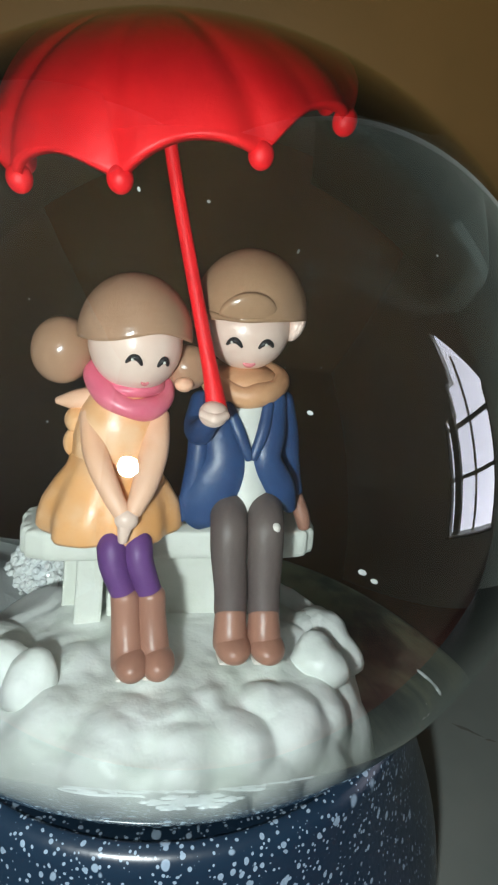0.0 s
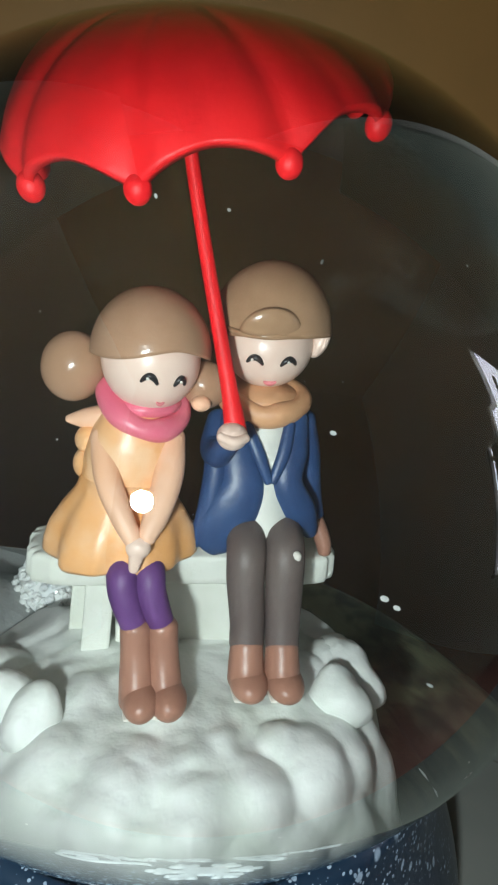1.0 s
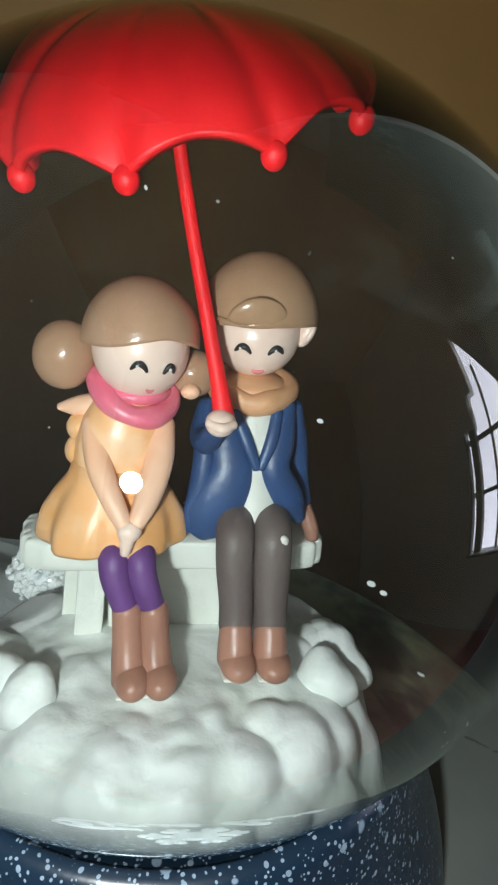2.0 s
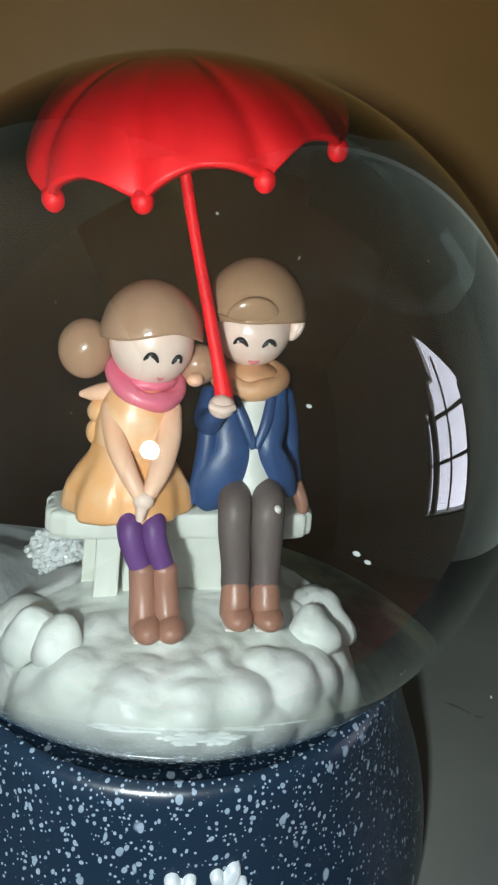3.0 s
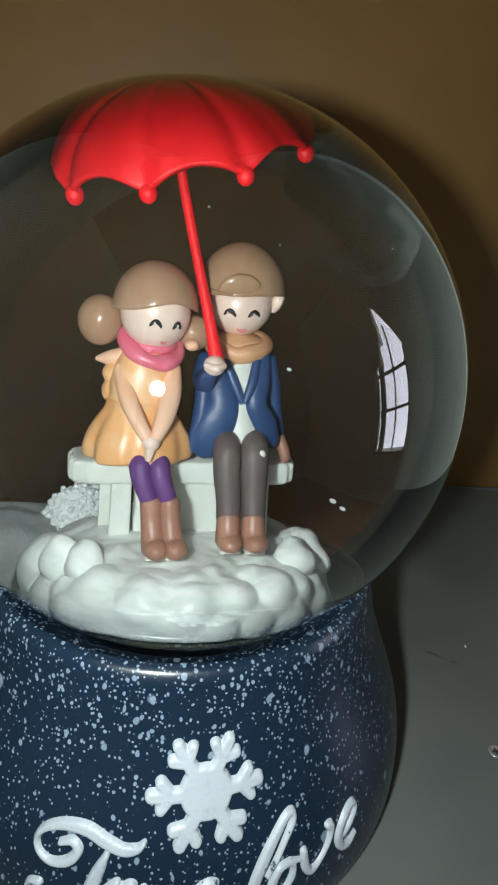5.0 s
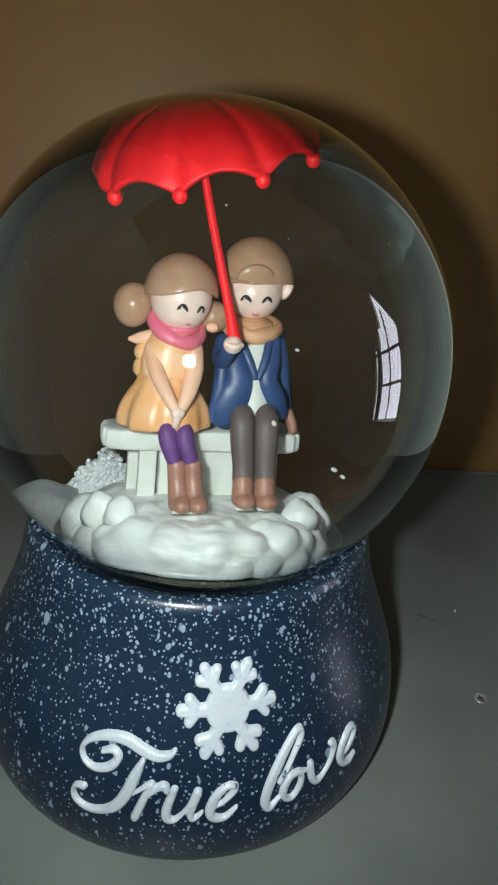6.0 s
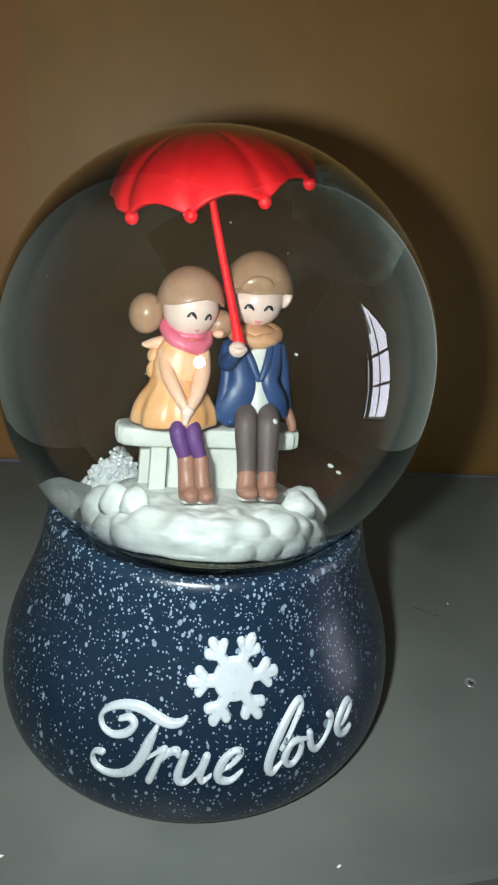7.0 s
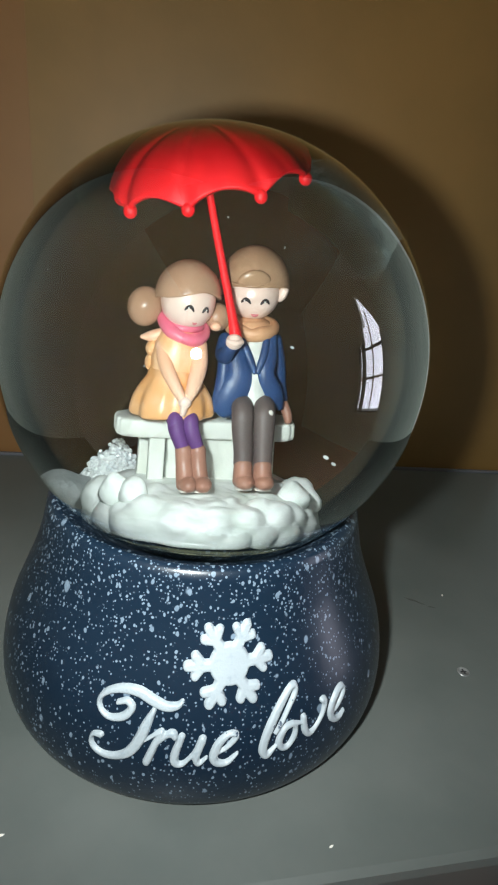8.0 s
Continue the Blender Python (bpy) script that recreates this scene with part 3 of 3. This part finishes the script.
umbrella.parent = globe
tagged(umbrella, "red painted umbrella with scalloped rim and knobbed rib ends")
UM = Matrix.Translation((-0.22, 0.30, 11.03)) @ Matrix.Rotation(radians(-14), 4, "Y") @ Matrix.Rotation(radians(-3), 4, "X")
RU, HU, RIBS = 1.71, 1.18, 8


def canopy_point(u, a, inner=0.0):
    """u from the crown (0) to the rim (1); a round the axis, ribs at odd eighths."""
    f = (a / (2 * math.pi / RIBS) + 0.5) % 1.0 - 0.5      # -0.5..0.5, 0 on a rib
    r = RU * math.sin(u * 1.47) / math.sin(1.47)
    z = HU * (math.cos(u * 1.47) - math.cos(1.47)) / (1 - math.cos(1.47))
    fold = math.exp(-(f * 9) ** 2) * min(1.0, u * 3)             # the panels swell between sunk ribs
    r *= 1 - 0.03 * fold - 0.035 * u * (2 * abs(f)) ** 2
    z -= 0.03 * fold * (1 - u)
    if 0.12 < a / (2 * math.pi) * RIBS - 1 < 0.75:            # the chipped stretch of the rim
        z += 0.05 * u ** 12 * max(0.0, math.sin(23 * a) + 0.6 * math.sin(61 * a))
    z += 0.26 * u ** 6 * (1 - (2 * abs(f) - 1) ** 2 if abs(f) < 0.5 else 1)
    b = a + math.pi * (-0.5 + 1 / 8)
    return UM @ Vector(((r - inner) * math.cos(b), (r - inner) * math.sin(b), z - inner * 0.8))


bm = bmesh.new()
NA = 160
us = [0.012] + [k / 26 for k in range(1, 27)]
rings = [[canopy_point(u, 2 * math.pi * i / NA) for i in range(NA)] for u in us]
rings += [[canopy_point(u, 2 * math.pi * i / NA, 0.07) for i in range(NA)] for u in us[::-1]]
ring_skin(bm, rings)
part("canopy", bm, RED, umbrella)
for k in range(RIBS):
    bm = bmesh.new()
    c = canopy_point(0.985, 2 * math.pi * k / RIBS, 0.05)
    ball(bm, c + Vector((0, 0, 0.0)), (0.115, 0.115, 0.125), seg=18, rows=10)
    part("rib_knob", bm, RED, umbrella)
bm = bmesh.new()
limb(bm, [(0.205, -0.74, 8.72, 0.115, 0.105), (0.165, -0.67, 8.92, 0.1, 0.095), (0.08, -0.53, 9.3, 0.078, 0.075), (-0.25, 0.0, 10.7, 0.066, 0.066), (-0.5, 0.36, 11.9, 0.062, 0.062)], seg=18)
part("stick", bm, RED, umbrella)


def hair_cap(bm, c, r, mat, limit, turn=(0, 0, 0), bulge=None, seg=56, rows=22, lip=0.05):
    """A shell over a head down to limit(angle) degrees from the crown, its edge turned in; angle 0 faces the front."""
    m = Euler([radians(a) for a in turn]).to_matrix()
    rings = []
    for k in range(rows + 4):
        u = min(k / rows, 1.0)
        shrink = 1.0 if k <= rows else 1 - lip * (k - rows) / 1.6
        ring = []
        for i in range(seg):
            a = 2 * math.pi * i / seg
            th = radians(limit(math.degrees(a if a < math.pi else a - 2 * math.pi))) * max(u, 0.01)
            if k > rows:
                th += 0.0 if k == rows + 1 else -0.02 * (k - rows)
            d = Vector((math.sin(th) * math.sin(a), -math.sin(th) * math.cos(a), math.cos(th)))
            q = shrink * (1 + (bulge(d) if bulge else 0))
            ring.append(Vector(c) + m @ Vector((d.x * r[0] * q, d.y * r[1] * q, d.z * r[2] * q)))
        rings.append(ring)
    ring_skin(bm, rings[::-1], mat)


def arc_mark(bm, c, r, m, lon, lat, width, height, thick, mat, up=1):
    """A small raised painted arc on a head (centre c, radius r, turn m)."""
    pts = []
    for k in range(9):
        u = -1 + k / 4
        a, b = radians(lon + width * u), radians(lat + up * height * (1 - u * u))
        d = Vector((math.sin(a) * math.cos(b), -math.cos(a) * math.cos(b), math.sin(b)))
        w = thick * (1 - 0.55 * u * u)
        p = Vector(c) + m @ Vector((d.x * r[0], d.y * r[1], d.z * r[2])) * 1.012
        pts.append((*p, w, w))
    limb(bm, pts, mat, seg=8, n=1)


def eye(bm, c, r, m, lon, lat, width, height):
    """A painted laughing eye: a thick black arch with a pale glint."""
    arc_mark(bm, c, r, m, lon, lat, width, height, 0.035, 7)
    a, b = radians(lon - 0.25 * width), radians(lat + 0.72 * height)
    d = Vector((math.sin(a) * math.cos(b), -math.cos(a) * math.cos(b), math.sin(b)))
    ball(bm, Vector(c) + m @ Vector((d.x * r[0], d.y * r[1], d.z * r[2])) * 1.075, 0.016, 9, seg=8, rows=6)


# the girl figurine
MATS = [SKIN, HAIR, PINK, COAT, COAT_PALE, PURPLE, BOOT, BLACK, LIP, CHIP]
bm = bmesh.new()
gh, gr, gturn = (-0.63, -0.32, 9.31), (0.475, 0.48, 0.51), (8, 4, 22)
gm = Euler([radians(a) for a in gturn]).to_matrix()
ball(bm, gh, gr, 0, gturn, 40, 24)
hair_cap(bm, (gh[0], gh[1] + 0.02, gh[2] + 0.06), (0.58, 0.575, 0.62), 1, lambda a: 70 + 54 * (min(abs(a) / 150, 1.0)) ** 1.6 - 3 * math.cos(math.radians(3 * a)), gturn)
ball(bm, (-1.35, -0.14, 9.12), (0.30, 0.28, 0.345), 1, (0, 10, 0))
ball(bm, (-1.08, -0.12, 9.2), (0.14, 0.14, 0.14), 1)
ball(bm, (-0.08, -0.12, 9.0), (0.25, 0.22, 0.25), 1)
ball(bm, (-0.12, -0.35, 8.88), (0.10, 0.08, 0.08), 4)
eye(bm, gh, gr, gm, -25, -5, 9, 8)
eye(bm, gh, gr, gm, 12, -6, 7, 8)
arc_mark(bm, gh, gr, gm, -5, -31, 5, 3, 0.022, 8, -1)
# scarf: a roll round the neck and two tails
limb(bm, [(-0.62, 0.0, 8.92, 0.11, 0.12), (-0.92, -0.08, 8.97, 0.12, 0.13), (-1.02, -0.3, 8.92, 0.115, 0.14), (-0.91, -0.52, 8.79, 0.13, 0.14), (-0.72, -0.62, 8.70, 0.10, 0.12), (-0.5, -0.58, 8.67, 0.125, 0.12), (-0.35, -0.4, 8.72, 0.10, 0.12), (-0.34, -0.2, 8.82, 0.11, 0.12), (-0.45, -0.04, 8.88, 0.11, 0.12), (-0.62, 0.0, 8.92, 0.11, 0.12)], 2)
ball(bm, (-0.67, -0.3, 8.86), (0.36, 0.33, 0.14), 2)
limb(bm, [(-1.05, -0.25, 8.66, 0.13, 0.12), (-1.24, -0.22, 8.62, 0.1, 0.1), (-1.4, -0.2, 8.6, 0.03, 0.04)], 4)
ball(bm, (-1.16, -0.27, 8.42), (0.17, 0.15, 0.16), 3)
ball(bm, (-1.2, -0.3, 8.18), (0.14, 0.14, 0.17), 3)
# coat: bodice and flared skirt
limb(bm, [(-0.72, -0.32, 8.72, 0.34, 0.3), (-0.78, -0.36, 8.4, 0.43, 0.36), (-0.82, -0.36, 8.05, 0.44, 0.38), (-0.83, -0.37, 7.8, 0.40, 0.34)], 3, seg=40, power=2.1)
rings = []
for z, rx, ry, deep in ((8.12, 0.42, 0.36, 0.0), (7.95, 0.47, 0.41, 0.015), (7.78, 0.585, 0.51, 0.03), (7.6, 0.675, 0.58, 0.045), (7.44, 0.71, 0.62, 0.055), (7.32, 0.715, 0.63, 0.06), (7.28, 0.69, 0.61, 0.06), (7.29, 0.60, 0.52, 0.045), (7.34, 0.3, 0.25, 0.0)):
    rings.append([])
    for i in range(72):
        a = 2 * math.pi * i / 72
        k = 1 + deep * (math.cos(6 * a + 0.7) + 0.5 * math.cos(11 * a + 2.0))
        rings[-1].append((-0.83 + rx * k * math.cos(a), -0.39 + ry * k * math.sin(a), z + 0.35 * deep * math.sin(3 * a)))
ring_skin(bm, rings[::-1], 3)
# arms that meet in the lap
limb(bm, [(-1.06, -0.42, 8.52, 0.13, 0.13), (-1.0, -0.72, 8.2, 0.13, 0.12), (-0.85, -0.96, 7.9, 0.11, 0.11), (-0.74, -1.06, 7.72, 0.09, 0.09)], 4)
limb(bm, [(-0.4, -0.42, 8.55, 0.14, 0.13), (-0.42, -0.68, 8.25, 0.15, 0.13), (-0.52, -0.92, 7.95, 0.13, 0.11), (-0.62, -1.06, 7.74, 0.09, 0.09)], 4)
ball(bm, (-0.69, -1.1, 7.66), (0.12, 0.1, 0.11), 0)
limb(bm, [(-0.70, -1.12, 7.62, 0.08, 0.07), (-0.72, -1.12, 7.44, 0.05, 0.05)], 0, seg=12)
# legs and boots
for x0, x1 in ((-0.85, -0.66), (-0.59, -0.40)):
    limb(bm, [(x0, -0.55, 7.3, 0.15, 0.15), (x0 + 0.03, -0.92, 7.3, 0.155, 0.16), (x0 + 0.06, -1.02, 7.12, 0.148, 0.15), (x1, -1.06, 6.78, 0.125, 0.13)], 5)
    limb(bm, [(x1 - 0.0, -1.06, 6.8, 0.15, 0.15), (x1 + 0.02, -1.1, 6.55, 0.15, 0.15), (x1 + 0.045, -1.16, 6.3, 0.165, 0.19), (x1 + 0.06, -1.22, 6.17, 0.17, 0.23)], 6)
    ball(bm, (x1 + 0.09, -1.30, 6.21), (0.175, 0.24, 0.15), 6)
    limb(bm, [(x1 + 0.06, -1.1, 6.08, 0.14, 0.02), (x1 + 0.08, -1.36, 6.08, 0.14, 0.02)], 9, seg=14)
girl = part("girl_figurine", bm, MATS, globe, "painted girl figurine in an orange coat and pink scarf")

# the boy figurine
MATS = [SKIN, CAP, SCARF, NAVY, SHIRT, TROUSER, BOOT, BLACK, LIP, CHIP]
bm = bmesh.new()
bh, br, bturn = (0.575, 0.12, 9.40), (0.465, 0.45, 0.445), (6, 0, 6)
bmx = Euler([radians(a) for a in bturn]).to_matrix()
ball(bm, bh, br, 0, bturn, 40, 24)
hair_cap(bm, (bh[0] + 0.01, bh[1] + 0.04, bh[2] + 0.11), (0.63, 0.62, 0.70), 1, lambda a: 76 + 36 * min(abs(a) / 120, 1.0) ** 2.2, bturn,
         bulge=lambda d: 0.03 * max(0, -d.y) ** 2)
# raised quiff over the brow
hair_cap(bm, (0.50, -0.375, 9.655), (0.31, 0.10, 0.27), 1, lambda a: 88, (20, 0, 4), seg=40, rows=14, lip=0.2)
limb(bm, [(0.06, -0.12, 9.63, 0.02, 0.025), (0.2, -0.36, 9.63, 0.022, 0.03), (0.5, -0.47, 9.635, 0.022, 0.03), (0.8, -0.38, 9.65, 0.022, 0.03), (0.98, -0.18, 9.66, 0.02, 0.025)], 1, seg=10)
ball(bm, (1.09, 0.06, 9.45), (0.09, 0.11, 0.17), 0, (0, 22, 0))
ball(bm, (1.12, 0.03, 9.45), (0.05, 0.09, 0.11), 0, (0, 22, 0), 14, 8)
ball(bm, (1.04, 0.2, 9.62), (0.12, 0.2, 0.26), 1)
eye(bm, bh, br, bmx, -29, -6, 10, 8)
eye(bm, bh, br, bmx, 14, -6, 10, 8)
arc_mark(bm, bh, br, bmx, -5, -36, 9, 3, 0.03, 8, -1)
# scarf
limb(bm, [(0.57, 0.34, 8.88, 0.12, 0.12), (0.27, 0.22, 8.87, 0.115, 0.13), (0.19, 0.0, 8.83, 0.11, 0.13), (0.3, -0.21, 8.80, 0.12, 0.14), (0.52, -0.30, 8.74, 0.10, 0.13), (0.7, -0.28, 8.77, 0.125, 0.14), (0.88, -0.17, 8.79, 0.105, 0.13), (0.97, 0.02, 8.84, 0.115, 0.13), (0.86, 0.24, 8.88, 0.12, 0.12), (0.57, 0.34, 8.88, 0.12, 0.12)], 2)
ball(bm, (0.57, 0.04, 8.86), (0.40, 0.34, 0.15), 2)
# shirt, then the open coat over it
limb(bm, [(0.58, -0.02, 8.8, 0.26, 0.22), (0.6, -0.12, 8.4, 0.32, 0.3), (0.62, -0.18, 8.0, 0.32, 0.32), (0.64, -0.25, 7.6, 0.32, 0.34), (0.64, -0.3, 7.42, 0.3, 0.36)], 4, seg=28)
limb(bm, [(0.58, 0.08, 8.78, 0.34, 0.25), (0.58, 0.06, 8.5, 0.46, 0.3), (0.58, 0.04, 8.1, 0.5, 0.34), (0.58, 0.04, 7.7, 0.52, 0.38), (0.58, 0.05, 7.36, 0.54, 0.42)], 3, seg=32)
limb(bm, [(0.28, -0.14, 8.68, 0.17, 0.13), (0.31, -0.3, 8.35, 0.22, 0.14), (0.37, -0.42, 8.05, 0.25, 0.14), (0.28, -0.47, 7.78, 0.29, 0.14), (0.13, -0.48, 7.5, 0.26, 0.12), (0.02, -0.47, 7.36, 0.17, 0.08)], 3, seg=28)
limb(bm, [(0.08, -0.3, 8.45, 0.12, 0.11), (0.08, -0.38, 8.1, 0.13, 0.12), (0.04, -0.43, 7.75, 0.13, 0.11), (-0.05, -0.46, 7.45, 0.09, 0.08), (-0.11, -0.47, 7.34, 0.04, 0.05)], 3, seg=20)
limb(bm, [(0.88, -0.12, 8.7, 0.16, 0.13), (0.86, -0.28, 8.35, 0.18, 0.14), (0.82, -0.4, 8.06, 0.18, 0.14), (0.98, -0.4, 7.75, 0.19, 0.13), (1.1, -0.34, 7.55, 0.13, 0.1), (1.16, -0.32, 7.44, 0.07, 0.06)], 3, seg=24)
# lapels
limb(bm, [(0.36, -0.34, 8.68, 0.06, 0.04), (0.5, -0.47, 8.4, 0.07, 0.04), (0.62, -0.53, 8.12, 0.05, 0.04)], 3, seg=12)
limb(bm, [(0.82, -0.3, 8.68, 0.06, 0.04), (0.76, -0.44, 8.4, 0.07, 0.04), (0.66, -0.52, 8.12, 0.05, 0.04)], 3, seg=12)
# arms: one raised to the stick, one down to the bench
limb(bm, [(0.14, -0.02, 8.6, 0.15, 0.15), (0.07, -0.25, 8.38, 0.16, 0.15), (0.07, -0.5, 8.4, 0.14, 0.14), (0.1, -0.66, 8.53, 0.12, 0.12), (0.13, -0.72, 8.6, 0.11, 0.11)], 3)
ball(bm, (0.16, -0.8, 8.72), (0.155, 0.15, 0.14), 0)
limb(bm, [(0.04, -0.86, 8.74, 0.05, 0.05), (0.16, -0.95, 8.72, 0.055, 0.055), (0.28, -0.88, 8.74, 0.05, 0.05)], 0, seg=10)
limb(bm, [(1.0, 0.02, 8.62, 0.15, 0.16), (1.1, 0.0, 8.25, 0.14, 0.15), (1.17, -0.02, 7.85, 0.12, 0.13), (1.24, -0.08, 7.55, 0.1, 0.11)], 3)
limb(bm, [(1.26, -0.1, 7.48, 0.09, 0.1), (1.34, -0.16, 7.28, 0.09, 0.11), (1.36, -0.2, 7.16, 0.07, 0.09)], 6, seg=14)
# trousers and shoes
for x0, x1 in ((0.42, 0.46), (0.82, 0.82)):
    limb(bm, [(x0 + 0.05, -0.05, 7.42, 0.2, 0.22), (x0 + 0.02, -0.45, 7.5, 0.205, 0.21), (x0, -0.74, 7.42, 0.205, 0.2), (x0, -0.82, 7.15, 0.195, 0.19), (x1, -0.88, 6.75, 0.18, 0.18), (x1, -0.93, 6.52, 0.175, 0.18)], 5, seg=24)
    limb(bm, [(x1, -0.95, 6.54, 0.165, 0.17), (x1, -1.0, 6.34, 0.18, 0.21), (x1, -1.04, 6.22, 0.185, 0.25)], 6)
    ball(bm, (x1 + 0.02, -1.12, 6.24), (0.19, 0.25, 0.14), 6)
    limb(bm, [(x1, -1.0, 6.11, 0.15, 0.02), (x1 + 0.02, -1.2, 6.11, 0.15, 0.02)], 9, seg=14)
ball(bm, (0.90, -0.89, 7.47), (0.06, 0.05, 0.06), 9, seg=10, rows=6)
boy = part("boy_figurine", bm, MATS, globe, "painted boy figurine in a navy coat and tan scarf")

# loose glitter settled behind the mound, and flakes that hang in the water
bm = bmesh.new()
rng = random.Random(4)
rings = []
for k in range(16):                     # the heap under the loose grains
    d = 0.02 + 1.2 * k / 15
    rings.append([(-1.5 + d * math.cos(i * 0.19635), 1.75 + d * math.sin(i * 0.19635), 5.0 + 1.14 * math.exp(-(d / 0.62) ** 2) - 0.04) for i in range(32)])
ring_skin(bm, rings[::-1])
rings = []
for k in range(22):                     # pale heap to the side, added in place of the haze there
    d = 0.02 + 2.1 * k / 21
    rings.append([])
    for i in range(44):
        a = 2 * math.pi * i / 44
        p = Vector((-2.5 + d * math.cos(a), 1.5 + d * math.sin(a), 5.0 + 0.88 * math.exp(-(d / 1.25) ** 2) + 0.05 * noise.noise(Vector((3 * d * math.cos(a), 3 * d * math.sin(a), 0)))))
        q = p - Vector((GX, 0, ZC))
        rings[-1].append(Vector((GX, 0, ZC)) + q * min(1.0, (R - 0.16) / q.length))
ring_skin(bm, rings[::-1], 1)
for k in range(1300):
    a, d = rng.uniform(0, 6.283), 1.15 * math.sqrt(rng.random())
    x, y = -1.5 + d * math.cos(a), 1.75 + d * math.sin(a)
    z = 5.02 + 1.22 * math.exp(-(d / 0.62) ** 2) * (0.85 + 0.15 * rng.random())
    if math.hypot(x, y) > math.sqrt(24.0 - (z - ZC) ** 2):
        continue
    bmesh.ops.create_icosphere(bm, subdivisions=1, radius=rng.uniform(0.035, 0.06), matrix=Matrix.Translation((x, y, z)) @ Euler((rng.random() * 3, rng.random() * 3, 0)).to_matrix().to_4x4())
for k in range(12):                    # strays on the plug round the mound
    a, r, q = radians(rng.uniform(-80, 80)), rng.uniform(2.15, 3.3), rng.choice((0.02, 0.025, 0.03, 0.04))
    bmesh.ops.create_icosphere(bm, subdivisions=1 if q < 0.1 else 2, radius=q, matrix=Matrix.Translation((r * math.cos(a), r * math.sin(a), 5.0 + 0.5 * q)) @ Matrix.Diagonal((1.3, 1, 0.6, 1)))
tagged(part("glitter", bm, [GLITTER, HAZE_HEAP], globe, "white glitter grains settled in the ball", smooth=False), kind="stuff")
bm = bmesh.new()
for c, q in (((2.14, 0.1, 6.47), 0.06), ((2.28, 0.12, 6.36), 0.05), ((1.33, -0.1, 8.52), 0.045)):
    m = Matrix.Translation(c) @ Euler((1.25, 0.35, 3 * q)).to_matrix().to_4x4()
    ring_skin(bm, [[m @ Vector((q * s * math.cos(i * 1.0472), q * 0.6 * s * math.sin(i * 1.0472), h)) for i in range(6)] for h, s in ((-0.006, 0.9), (0.0, 1.0), (0.006, 0.9))])
for k in range(24):
    c = Vector((rng.gauss(0.3, 1.5), rng.gauss(0.9, 0.8), rng.uniform(6.2, 11.5)))
    if (c - Vector((0, 0, ZC))).length > 4.6 or c.y < -0.2:
        continue
    q = rng.choice((0.011, 0.013, 0.016, 0.028))
    m = Matrix.Translation(c) @ Euler((rng.random() * 3, rng.random() * 3, rng.random() * 3)).to_matrix().to_4x4()
    ring_skin(bm, [[m @ Vector((q * s * math.cos(i * 1.0472), q * 0.7 * s * math.sin(i * 1.0472), h)) for i in range(6)] for h, s in ((-0.003, 0.9), (0.0, 1.0), (0.003, 0.9))])
tagged(part("flakes", bm, GLITTER, globe, "tiny pale flakes hanging in the water", smooth=False), kind="stuff")
